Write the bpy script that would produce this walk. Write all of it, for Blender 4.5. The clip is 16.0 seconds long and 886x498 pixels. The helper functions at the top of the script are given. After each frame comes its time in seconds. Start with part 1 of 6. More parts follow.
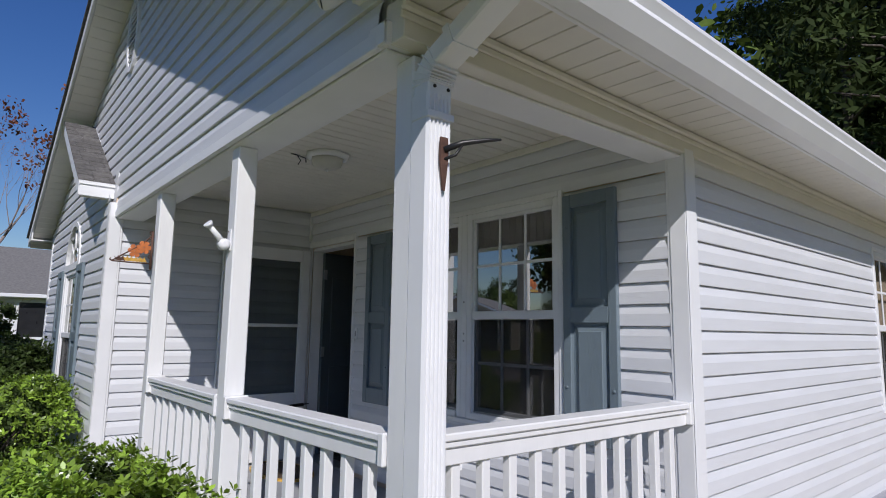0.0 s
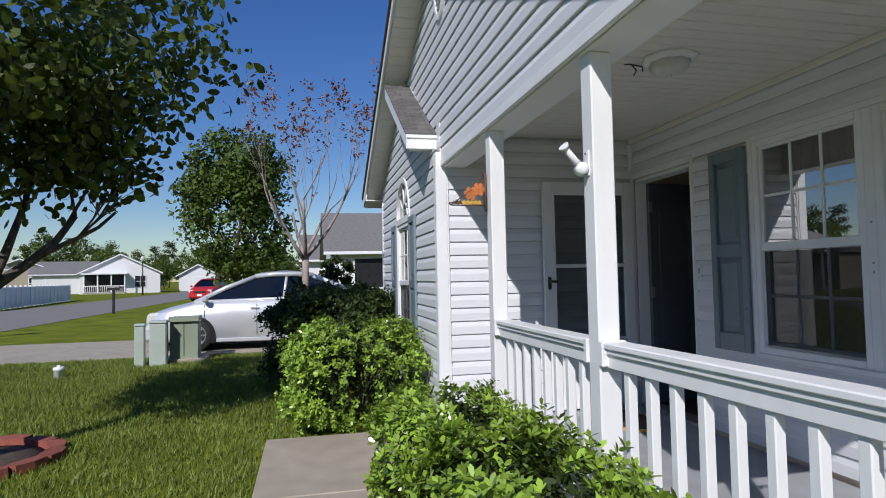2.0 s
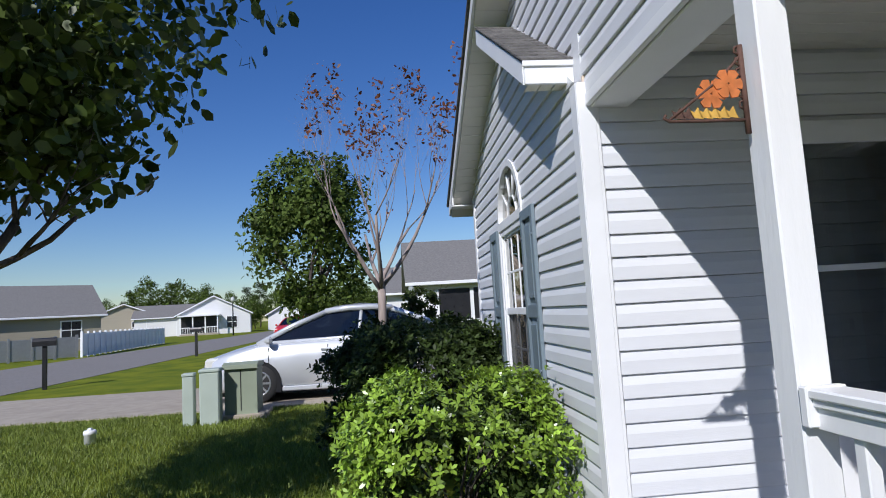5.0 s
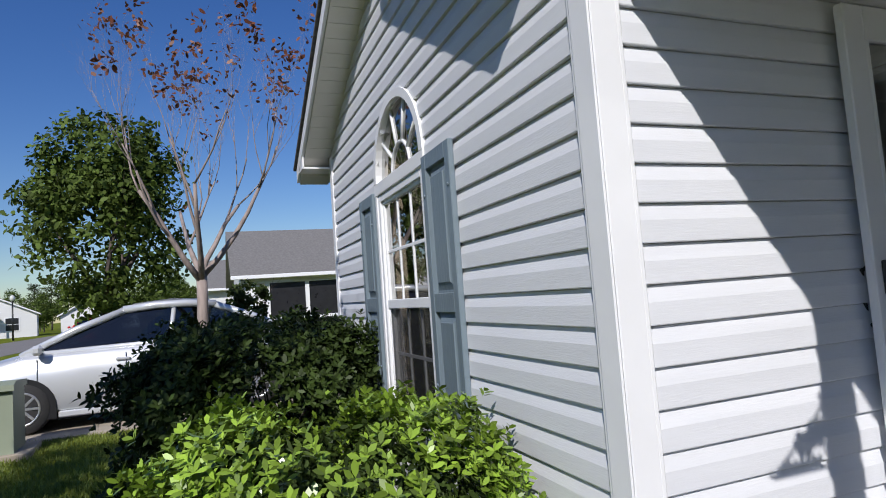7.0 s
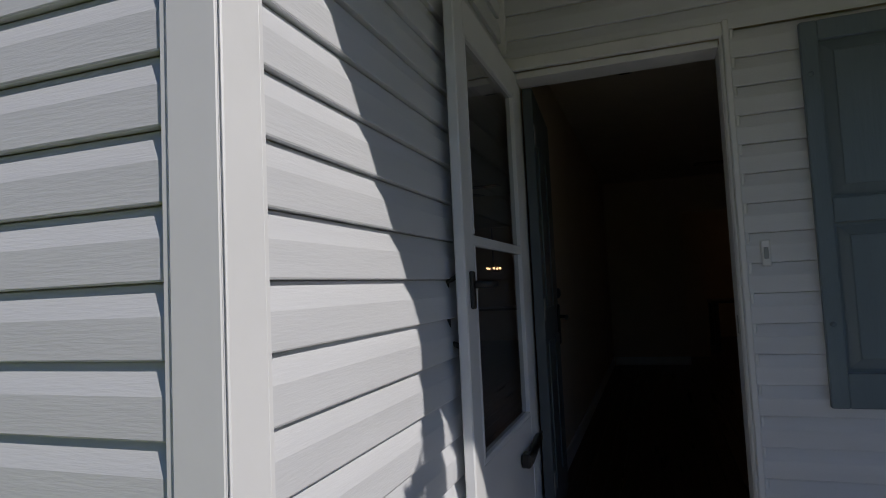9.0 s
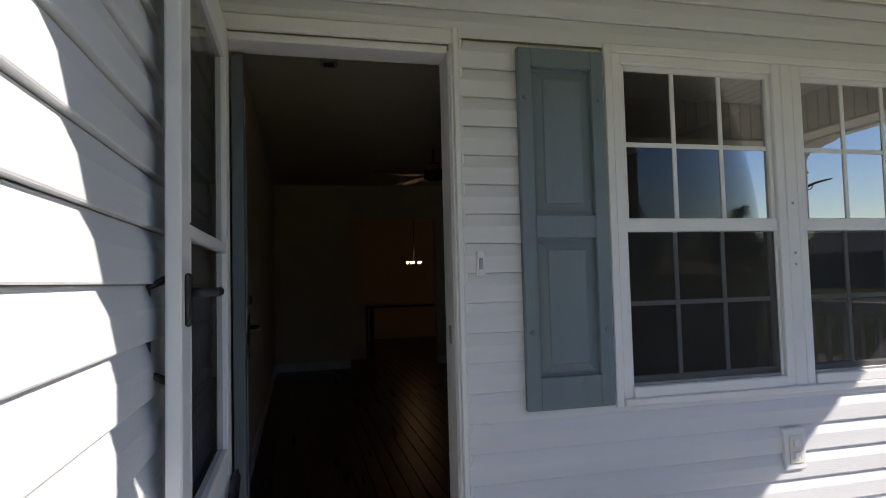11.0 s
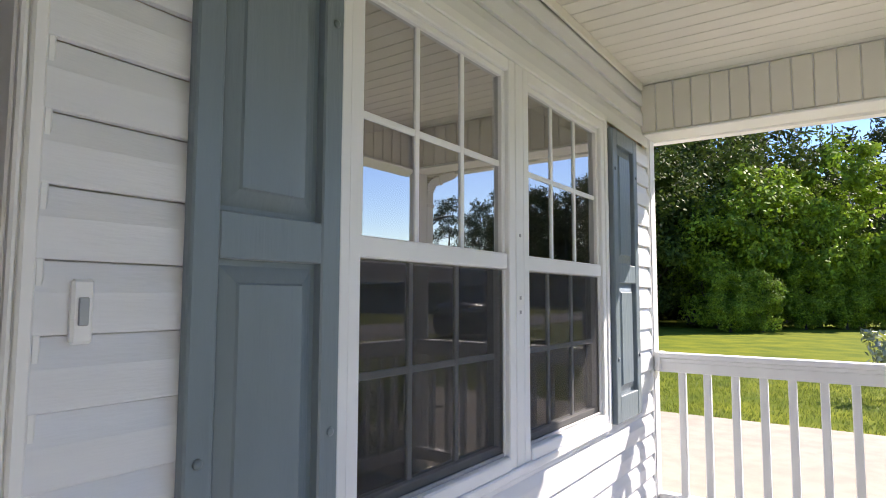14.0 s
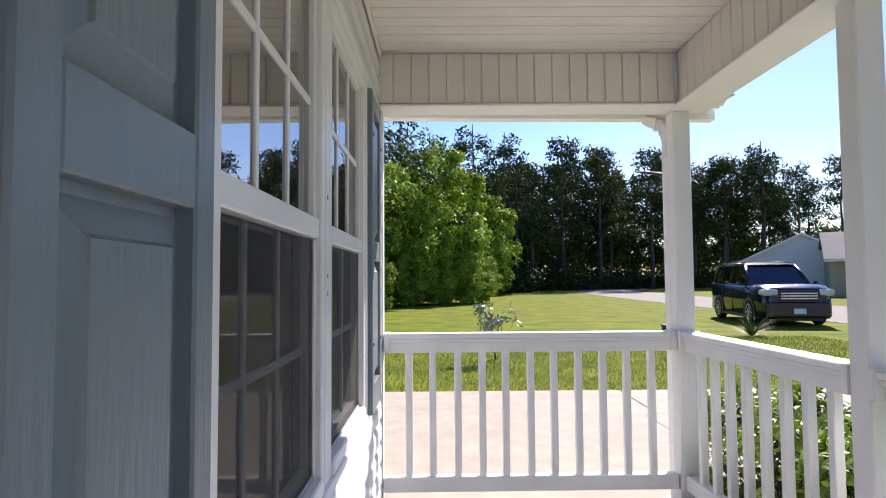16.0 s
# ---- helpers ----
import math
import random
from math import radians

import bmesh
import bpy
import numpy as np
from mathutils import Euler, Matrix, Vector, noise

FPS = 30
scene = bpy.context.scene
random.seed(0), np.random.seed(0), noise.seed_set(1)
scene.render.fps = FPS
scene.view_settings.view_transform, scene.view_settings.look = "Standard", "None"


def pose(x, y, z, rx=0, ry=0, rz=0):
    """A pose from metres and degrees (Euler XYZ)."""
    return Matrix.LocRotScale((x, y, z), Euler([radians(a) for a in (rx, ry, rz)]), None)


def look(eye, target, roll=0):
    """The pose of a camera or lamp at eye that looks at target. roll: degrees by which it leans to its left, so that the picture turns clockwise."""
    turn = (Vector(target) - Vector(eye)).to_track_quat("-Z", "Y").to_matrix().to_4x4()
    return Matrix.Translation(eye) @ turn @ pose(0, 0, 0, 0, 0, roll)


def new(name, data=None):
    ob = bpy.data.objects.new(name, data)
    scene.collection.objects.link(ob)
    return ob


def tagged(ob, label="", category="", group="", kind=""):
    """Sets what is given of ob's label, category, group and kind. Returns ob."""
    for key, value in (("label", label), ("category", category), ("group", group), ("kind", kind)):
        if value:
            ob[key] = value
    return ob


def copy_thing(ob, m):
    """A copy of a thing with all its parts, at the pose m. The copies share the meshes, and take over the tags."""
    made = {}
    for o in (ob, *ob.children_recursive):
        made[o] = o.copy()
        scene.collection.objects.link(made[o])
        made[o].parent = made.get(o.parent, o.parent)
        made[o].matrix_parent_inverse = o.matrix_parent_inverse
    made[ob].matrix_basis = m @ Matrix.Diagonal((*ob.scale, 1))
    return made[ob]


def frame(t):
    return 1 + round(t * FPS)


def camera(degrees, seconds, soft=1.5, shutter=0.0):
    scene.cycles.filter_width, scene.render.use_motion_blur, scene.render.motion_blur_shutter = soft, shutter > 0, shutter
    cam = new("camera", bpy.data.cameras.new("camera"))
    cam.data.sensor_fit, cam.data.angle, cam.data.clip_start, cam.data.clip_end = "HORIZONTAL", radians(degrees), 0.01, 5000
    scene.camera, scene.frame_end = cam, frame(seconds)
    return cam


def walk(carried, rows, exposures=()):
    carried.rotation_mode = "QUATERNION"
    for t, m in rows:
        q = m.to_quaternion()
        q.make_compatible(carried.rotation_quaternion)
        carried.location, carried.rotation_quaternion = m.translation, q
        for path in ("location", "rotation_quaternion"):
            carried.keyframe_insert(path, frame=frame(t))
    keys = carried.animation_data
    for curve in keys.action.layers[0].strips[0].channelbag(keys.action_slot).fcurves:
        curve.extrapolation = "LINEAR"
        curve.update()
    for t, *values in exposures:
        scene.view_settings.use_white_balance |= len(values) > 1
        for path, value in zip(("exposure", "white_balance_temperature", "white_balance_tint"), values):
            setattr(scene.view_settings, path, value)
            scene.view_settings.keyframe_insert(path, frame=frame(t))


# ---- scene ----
cam = camera(72.9, 16.0, 1.0)

PATH = [
    (0, (0.231, 0.226, 1.426), (1.478, 1.766, 1.695), 0.9),
    (0.5, (0.177, 0.262, 1.411), (1.166, 1.983, 1.65), 0.7),
    (1, (0.137, 0.345, 1.397), (0.842, 2.209, 1.567), 0.2),
    (1.5, (0.089, 0.561, 1.394), (0.626, 2.481, 1.558), -0.4),
    (2, (0.087, 0.823, 1.386), (0.528, 2.772, 1.475), -1.2),
    (2.5, (0.167, 1.172, 1.389), (0.347, 3.16, 1.498), -1.8),
    (3, (0.157, 1.503, 1.393), (0.3, 3.491, 1.561), -2.2),
    (3.2, (0.148, 1.646, 1.4), (0.307, 3.633, 1.555), -2.4),
    (5.3, (0.203, 3.256, 1.35), (0.392, 5.236, 1.555), -3.7),
    (5.5, (0.173, 3.436, 1.358), (0.415, 5.412, 1.542), -3.7),
    (6, (0.126, 3.828, 1.388), (0.673, 5.743, 1.571), -5.0),
    (6.5, (0.126, 4.176, 1.362), (0.662, 6.094, 1.543), -5.3),
    (7, (0.173, 4.506, 1.349), (0.893, 6.366, 1.499), -4.2),
    (7.5, (0.206, 4.821, 1.313), (1.331, 6.47, 1.439), -4.2),
    (8, (0.358, 5.066, 1.307), (1.67, 6.567, 1.464), -4.0),
    (8.5, (0.474, 5.181, 1.305), (2.055, 6.397, 1.451), -2.7),
    (9, (0.498, 5.29, 1.307), (2.383, 5.945, 1.44), -2.7),
    (9.2, (0.488, 5.318, 1.31), (2.432, 5.773, 1.432), -2.5),
    (11.3, (0.928, 5.573, 1.336), (2.826, 4.949, 1.429), -1.4),
    (11.5, (0.995, 5.554, 1.34), (2.845, 4.801, 1.432), -1.4),
    (12, (1.186, 5.512, 1.336), (2.834, 4.391, 1.499), -2.0),
    (12.5, (1.396, 5.478, 1.318), (2.98, 4.266, 1.471), -1.0),
    (13, (1.613, 5.392, 1.369), (3.145, 4.118, 1.542), -0.1),
    (13.5, (1.82, 5.356, 1.4), (3.262, 3.98, 1.56), 0.5),
    (14, (2.033, 5.325, 1.41), (3.181, 3.695, 1.568), 0.2),
    (14.5, (2.231, 5.233, 1.392), (3.271, 3.535, 1.576), 0.6),
    (15, (2.381, 5.122, 1.397), (3.227, 3.316, 1.547), 0.3),
    (15.4, (2.529, 5.136, 1.384), (3.072, 3.216, 1.518), 0.0),
    (15.5, (2.56, 5.132, 1.383), (3.011, 3.187, 1.509), 0.1),
    (16, (2.715, 5.119, 1.394), (2.703, 3.121, 1.495), -0.4),
]
EXPOSURE = [(0.0, -0.43, 6150, 15), (1.0, -0.33, 6150, 14), (3.2, -0.2, 6100, 13), (5.5, -0.14, 6000, 13), (7.5, -0.22, 6350, 13), (8.5, -0.58, 6450, 13), (9.2, -0.86, 6500, 13), (11.3, 0.80, 6950, 15), (12.0, 1.24, 7000, 17), (13.0, 1.28, 7000, 17), (14.5, 1.24, 7100, 17), (15.5, 1.16, 7000, 18), (16.0, 1.0, 6850, 19)]
walk(cam, [(t, look(eye, target, roll)) for t, eye, target, roll in PATH], EXPOSURE)

# ---- world and light ----
SUN_DIR = Vector((0.53, 1.0, -0.85)).normalized()
sun = new("sun", bpy.data.lights.new("sun", "SUN"))
sun.data.energy, sun.data.angle, sun.data.color = 5.0, radians(0.53), (1.0, 0.95, 0.88)
sun.matrix_world = look(-SUN_DIR * 60, (0, 0, 0))
world = bpy.data.worlds.new("sky")
scene.world = world
world.use_nodes = True
_n = world.node_tree.nodes
_sky = _n.new("ShaderNodeTexSky")
_sky.sky_type, _sky.sun_disc = "NISHITA", False
_sky.sun_elevation, _sky.sun_rotation = radians(36.9), radians(207.9)
_sky.air_density, _sky.dust_density, _sky.ozone_density = 1.2, 0.22, 5.0
_hs = _n.new("ShaderNodeHueSaturation")
_hs.inputs["Saturation"].default_value = 1.23
_hs.inputs["Hue"].default_value = 0.515
world.node_tree.links.new(_sky.outputs[0], _hs.inputs["Color"])
world.node_tree.links.new(_hs.outputs[0], _n["Background"].inputs[0])
_n["Background"].inputs[1].default_value = 0.103


# ---- materials ----
def material(name, color, rough=0.5, var=0.12, scale=6.0, bump=0.0, bump_scale=60.0, metal=0.0, spec=0.5, stretch=(1, 1, 1), isl=0.0, rnd=0.0, dark=None, stain=0.0, translucent=0.0):
    m = bpy.data.materials.new(name)
    m.use_nodes = True
    nt = m.node_tree
    N, L = nt.nodes, nt.links
    b = N["Principled BSDF"]
    tc = N.new("ShaderNodeTexCoord")
    mp = N.new("ShaderNodeMapping")
    mp.inputs["Scale"].default_value = stretch
    L.new(tc.outputs["Object"], mp.inputs[0])
    n1 = N.new("ShaderNodeTexNoise")
    n1.inputs["Scale"].default_value, n1.inputs["Detail"].default_value = scale, 6
    L.new(mp.outputs[0], n1.inputs["Vector"])
    ramp = N.new("ShaderNodeValToRGB")
    c = Vector(color)
    lo = Vector(dark) if dark else c * (1 - var)
    hi = c if dark else Vector([min(1, k * (1 + var)) for k in c])
    ramp.color_ramp.elements[0].color, ramp.color_ramp.elements[1].color = (*lo, 1), (*hi, 1)
    ramp.color_ramp.elements[0].position, ramp.color_ramp.elements[1].position = 0.3, 0.7
    L.new(n1.outputs["Fac"], ramp.inputs[0])
    out = ramp.outputs[0]
    if stain:
        n3 = N.new("ShaderNodeTexNoise")
        n3.inputs["Scale"].default_value, n3.inputs["Detail"].default_value = 1.3, 8
        L.new(tc.outputs["Object"], n3.inputs["Vector"])
        r3 = N.new("ShaderNodeMapRange")
        r3.inputs[1].default_value, r3.inputs[2].default_value = 0.45, 0.75
        r3.inputs[3].default_value, r3.inputs[4].default_value = 0.0, stain
        L.new(n3.outputs["Fac"], r3.inputs[0])
        mx = N.new("ShaderNodeMix")
        mx.data_type = "RGBA"
        L.new(r3.outputs[0], mx.inputs["Factor"])
        L.new(out, mx.inputs["A"])
        mx.inputs["B"].default_value = (*(c * 0.62), 1)
        out = mx.outputs["Result"]
    for amount, kind, socket in ((isl, "ShaderNodeNewGeometry", "Random Per Island"), (rnd, "ShaderNodeObjectInfo", "Random")):
        if amount:
            g = N.new(kind)
            mr = N.new("ShaderNodeMapRange")
            mr.inputs[3].default_value, mr.inputs[4].default_value = 1 - amount, 1 + amount
            L.new(g.outputs[socket], mr.inputs[0])
            hs = N.new("ShaderNodeHueSaturation")
            L.new(mr.outputs[0], hs.inputs["Value"])
            L.new(out, hs.inputs["Color"])
            out = hs.outputs[0]
    L.new(out, b.inputs["Base Color"])
    rr = N.new("ShaderNodeMapRange")
    rr.inputs[3].default_value, rr.inputs[4].default_value = max(0.02, rough - 0.08), min(1, rough + 0.08)
    L.new(n1.outputs["Fac"], rr.inputs[0])
    L.new(rr.outputs[0], b.inputs["Roughness"])
    b.inputs["Metallic"].default_value = metal
    b.inputs["Specular IOR Level"].default_value = spec
    if bump:
        n2 = N.new("ShaderNodeTexNoise")
        n2.inputs["Scale"].default_value, n2.inputs["Detail"].default_value = bump_scale, 4
        L.new(mp.outputs[0], n2.inputs["Vector"])
        bp = N.new("ShaderNodeBump")
        bp.inputs["Strength"].default_value, bp.inputs["Distance"].default_value = bump, 0.01
        L.new(n2.outputs["Fac"], bp.inputs["Height"])
        L.new(bp.outputs[0], b.inputs["Normal"])
    if translucent:
        tr = N.new("ShaderNodeBsdfTranslucent")
        L.new(out, tr.inputs[0])
        ms = N.new("ShaderNodeMixShader")
        ms.inputs[0].default_value = translucent
        L.new(b.outputs[0], ms.inputs[1])
        L.new(tr.outputs[0], ms.inputs[2])
        L.new(ms.outputs[0], N["Material Output"].inputs[0])
    return m


def glass(name, tint=(0.8, 0.82, 0.82), rough=0.0, gain=1.0, base=0.02):
    m = bpy.data.materials.new(name)
    m.use_nodes = True
    N, L = m.node_tree.nodes, m.node_tree.links
    N.remove(N["Principled BSDF"])
    t = N.new("ShaderNodeBsdfTransparent")
    t.inputs[0].default_value = (*tint, 1)
    g = N.new("ShaderNodeBsdfGlossy")
    g.inputs["Roughness"].default_value = rough
    f = N.new("ShaderNodeFresnel")
    f.inputs[0].default_value = 1.5
    ma = N.new("ShaderNodeMath")
    ma.operation, ma.use_clamp = "MULTIPLY_ADD", True
    ma.inputs[1].default_value, ma.inputs[2].default_value = gain, base
    L.new(f.outputs[0], ma.inputs[0])
    ms = N.new("ShaderNodeMixShader")
    L.new(ma.outputs[0], ms.inputs[0])
    L.new(t.outputs[0], ms.inputs[1])
    L.new(g.outputs[0], ms.inputs[2])
    tc = N.new("ShaderNodeTexCoord")
    nz = N.new("ShaderNodeTexNoise")
    nz.inputs["Scale"].default_value = 1.6
    L.new(tc.outputs["Object"], nz.inputs["Vector"])
    bp = N.new("ShaderNodeBump")
    bp.inputs["Strength"].default_value, bp.inputs["Distance"].default_value = 0.02, 0.01
    L.new(nz.outputs["Fac"], bp.inputs["Height"])
    L.new(bp.outputs[0], g.inputs["Normal"])
    L.new(ms.outputs[0], N["Material Output"].inputs[0])
    return m


def screen_mesh(name, color, cover):
    m = bpy.data.materials.new(name)
    m.use_nodes = True
    N, L = m.node_tree.nodes, m.node_tree.links
    b = N["Principled BSDF"]
    b.inputs["Base Color"].default_value, b.inputs["Roughness"].default_value = (*color, 1), 0.7
    b.inputs["Specular IOR Level"].default_value = 0.3
    t = N.new("ShaderNodeBsdfTransparent")
    ms = N.new("ShaderNodeMixShader")
    ms.inputs[0].default_value = cover
    L.new(t.outputs[0], ms.inputs[1])
    L.new(b.outputs[0], ms.inputs[2])
    L.new(ms.outputs[0], N["Material Output"].inputs[0])
    return m


def glow(name, color, strength):
    m = bpy.data.materials.new(name)
    m.use_nodes = True
    b = m.node_tree.nodes["Principled BSDF"]
    b.inputs["Base Color"].default_value = (*color, 1)
    b.inputs["Emission Color"].default_value = (*color, 1)
    b.inputs["Emission Strength"].default_value = strength
    return m


SIDING = material("vinyl_siding", (0.70, 0.715, 0.74), 0.42, 0.03, 3, 0.10, 40, stretch=(0.6, 0.6, 6), rnd=0.015, stain=0.05)
TRIM = material("white_vinyl_trim", (0.80, 0.81, 0.82), 0.4, 0.03, 4, 0.04, 30, stain=0.08)
PAINT = material("white_painted_wood", (0.80, 0.805, 0.80), 0.45, 0.04, 8, 0.12, 50, stretch=(1, 1, 0.2), stain=0.14)
SOFFIT = material("cream_vinyl_soffit", (0.74, 0.72, 0.65), 0.5, 0.04, 4, 0.03, 40, stain=0.1)
SHUTTER = material("blue_grey_shutter", (0.165, 0.212, 0.245), 0.36, 0.05, 3, 0.22, 26, stretch=(3, 3, 0.35), stain=0.12)
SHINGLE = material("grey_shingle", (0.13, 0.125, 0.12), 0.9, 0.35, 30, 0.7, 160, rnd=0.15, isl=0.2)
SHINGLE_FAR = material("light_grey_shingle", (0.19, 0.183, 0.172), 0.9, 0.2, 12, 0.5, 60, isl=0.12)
CONCRETE = material("concrete", (0.385, 0.335, 0.265), 0.85, 0.12, 5, 0.35, 120, stain=0.35)
PORCH_FLOOR = material("painted_porch_floor", (0.36, 0.37, 0.39), 0.6, 0.1, 5, 0.25, 90, stain=0.3)
ASPHALT = material("asphalt", (0.21, 0.195, 0.18), 0.95, 0.12, 8, 0.4, 150, stain=0.2)
GRASS = material("lawn", (0.205, 0.225, 0.022), 0.85, 0.4, 1.1, 1.0, 35, dark=(0.085, 0.125, 0.016), spec=0.03)
BLADE = material("grass_blades", (0.175, 0.225, 0.036), 0.6, 0.2, 2, isl=0.35, translucent=0.3)
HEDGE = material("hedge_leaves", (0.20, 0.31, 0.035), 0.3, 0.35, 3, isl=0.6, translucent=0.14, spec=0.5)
# own green of the dark shrubs, and painted shade inside the bright ones
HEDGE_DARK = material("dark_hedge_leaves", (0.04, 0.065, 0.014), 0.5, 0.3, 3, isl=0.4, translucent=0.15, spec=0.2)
LEAF = material("pear_leaves", (0.075, 0.11, 0.018), 0.4, 0.3, 2, isl=0.45, translucent=0.35, spec=0.4)
LEAF_MID = material("maple_leaves", (0.085, 0.125, 0.024), 0.6, 0.35, 2, isl=0.5, translucent=0.22, spec=0.15)
LEAF_BRIGHT = material("young_oak_leaves", (0.225, 0.335, 0.035), 0.55, 0.35, 1, isl=0.5, translucent=0.25, spec=0.15)
LEAF_PINE = material("pine_needles", (0.04, 0.058, 0.018), 0.65, 0.3, 1, isl=0.4, translucent=0.15, spec=0.1)
LEAF_RUST = material("rusty_leaves", (0.16, 0.055, 0.025), 0.5, 0.3, 2, isl=0.4, translucent=0.2)
BARK = material("bark", (0.085, 0.07, 0.058), 0.9, 0.65, 22, 1.0, 45, stretch=(1, 1, 0.25))
BARK_PALE = material("pale_bark", (0.30, 0.245, 0.215), 0.85, 0.3, 14, 0.6, 40, stretch=(1, 1, 0.25))
BRICK = material("red_edging_brick", (0.26, 0.075, 0.05), 0.85, 0.2, 12, 0.5, 80, rnd=0.2)
MULCH = material("mulch", (0.09, 0.065, 0.045), 0.95, 0.4, 30, 1.0, 60)
GLASS = glass("window_glass", (0.42, 0.44, 0.44), 0.0, 0.5, 0.012)
GLASS_DARK = glass("car_glass", (0.10, 0.12, 0.13), 0.0, 1.2, 0.03)
SCREEN = screen_mesh("insect_screen", (0.016, 0.016, 0.017), 0.66)
SCREEN_DARK = screen_mesh("porch_screen", (0.02, 0.02, 0.02), 0.7)
BLACK = material("black_metal", (0.015, 0.015, 0.016), 0.4, 0.2, 10)
RUBBER = material("tyre_rubber", (0.02, 0.02, 0.02), 0.8, 0.2, 20, 0.3, 90)
ALLOY = material("wheel_alloy", (0.6, 0.61, 0.62), 0.3, 0.06, 10, metal=0.8)
SILVER = material("silver_car_paint", (0.66, 0.68, 0.70), 0.25, 0.02, 2, metal=0.35)
NAVY = material("dark_blue_car_paint", (0.012, 0.016, 0.032), 0.15, 0.1, 2, metal=0.2, spec=0.8)
RED = material("red_plastic", (0.5, 0.02, 0.02), 0.3, 0.05, 4)
CHROME = material("chrome", (0.8, 0.8, 0.8), 0.12, 0.03, 4, metal=1.0)
UTIL = material("pale_green_cabinet", (0.40, 0.46, 0.40), 0.5, 0.05, 4, 0.1, 40, stain=0.1)
UTIL_DARK = material("green_transformer_paint", (0.26, 0.30, 0.22), 0.55, 0.06, 2)
DOORPAINT = material("slate_door_paint", (0.09, 0.11, 0.125), 0.4, 0.06, 4, 0.05, 40)
INWALL = material("beige_room_wall", (0.68, 0.55, 0.42), 0.8, 0.04, 3)
INCEIL = material("room_ceiling", (0.68, 0.60, 0.50), 0.85, 0.04, 3)
INFLOOR = material("dark_wood_floor", (0.055, 0.028, 0.015), 0.3, 0.3, 4, stretch=(0.3, 4, 1), rnd=0.1)
CURTAIN = material("cream_curtain", (0.62, 0.58, 0.46), 0.9, 0.08, 6, 0.2, 60, translucent=0.4)
BULB = glow("lamp_bulb", (1.0, 0.58, 0.28), 9.0)
FROST = material("frosted_lamp_glass", (0.62, 0.62, 0.58), 0.35, 0.05, 10)
ORANGE = material("orange_painted_metal", (0.52, 0.16, 0.045), 0.5, 0.3, 25)
YELLOW = material("yellow_painted_metal", (0.60, 0.36, 0.07), 0.5, 0.2, 25)
RUST = material("rusty_iron", (0.10, 0.05, 0.035), 0.8, 0.3, 30, 0.3, 80)
TAN = material("tan_siding", (0.36, 0.32, 0.25), 0.6, 0.05, 3, 0.3, 20, stretch=(0.1, 0.1, 8))
WHITE_FAR = material("white_far_siding", (0.68, 0.68, 0.68), 0.6, 0.04, 3, 0.3, 20, stretch=(0.1, 0.1, 8))
# near-black for panes and seams, and for painted shade in porches and wheel arches
DARK_FILL = material("dark_fill", (0.02, 0.02, 0.022), 0.3, 0.2, 5)
FOUND = material("foundation_block", (0.40, 0.40, 0.43), 0.85, 0.1, 8, 0.3, 60)


# ---- mesh helpers ----
def link_mesh(name, bm, mat):
    me = bpy.data.meshes.new(name)
    bm.to_mesh(me)
    bm.free()
    me.materials.append(mat)
    return new(name, me)


def part(name, bm, mat, parent, label=""):
    ob = link_mesh(name, bm, mat)
    ob.parent = parent
    if label:
        ob["label"] = label
    return ob


def thing(name, label, category, at=(0, 0, 0), rz=0.0, group="", kind=""):
    e = new(name)
    e.matrix_world = pose(*at, 0, 0, rz)
    e.empty_display_size = 0.1
    return tagged(e, label, category, group, kind)


def solid(name, bm, mat, label, category, kind="", group=""):
    return tagged(link_mesh(name, bm, mat), label, category, group, kind)


def box(x0, x1, y0, y1, z0, z1, bevel=0.0, bm=None, m=None):
    bm = bm or bmesh.new()
    r = bmesh.ops.create_cube(bm, size=1.0, matrix=Matrix.Translation(((x0 + x1) / 2, (y0 + y1) / 2, (z0 + z1) / 2)) @ Matrix.Diagonal((abs(x1 - x0), abs(y1 - y0), abs(z1 - z0), 1)))
    vs = r["verts"]
    if bevel:
        es = list({e for v in vs for e in v.link_edges})
        rb = bmesh.ops.bevel(bm, geom=es, offset=bevel, segments=1, affect="EDGES", profile=0.5)
        vs = list({v for f in rb["faces"] for v in f.verts} | {v for v in vs if v.is_valid})
    if m is not None:
        bmesh.ops.transform(bm, matrix=m, verts=[v for v in vs if v.is_valid])
    return bm


def tube(path, radius, sides=8, bm=None, caps=True):
    """A tube along a list of points; radius: one number or one for each point."""
    bm = bm or bmesh.new()
    pts = [Vector(p) for p in path]
    rad = radius if isinstance(radius, (list, tuple)) else [radius] * len(pts)
    rings = []
    prev = None
    for i, p in enumerate(pts):
        d = (pts[min(i + 1, len(pts) - 1)] - pts[max(i - 1, 0)]).normalized()
        if prev is None:
            a = d.orthogonal().normalized()
        else:
            a = (prev - d * prev.dot(d))
            a = a.normalized() if a.length > 1e-6 else d.orthogonal().normalized()
        prev = a
        b = d.cross(a)
        rings.append([bm.verts.new(p + (a * math.cos(2 * math.pi * k / sides) + b * math.sin(2 * math.pi * k / sides)) * rad[i]) for k in range(sides)])
    for r0, r1 in zip(rings, rings[1:]):
        for k in range(sides):
            bm.faces.new((r0[k], r0[(k + 1) % sides], r1[(k + 1) % sides], r1[k])).smooth = True
    if caps:
        bm.faces.new(rings[0][::-1])
        bm.faces.new(rings[-1])
    return bm


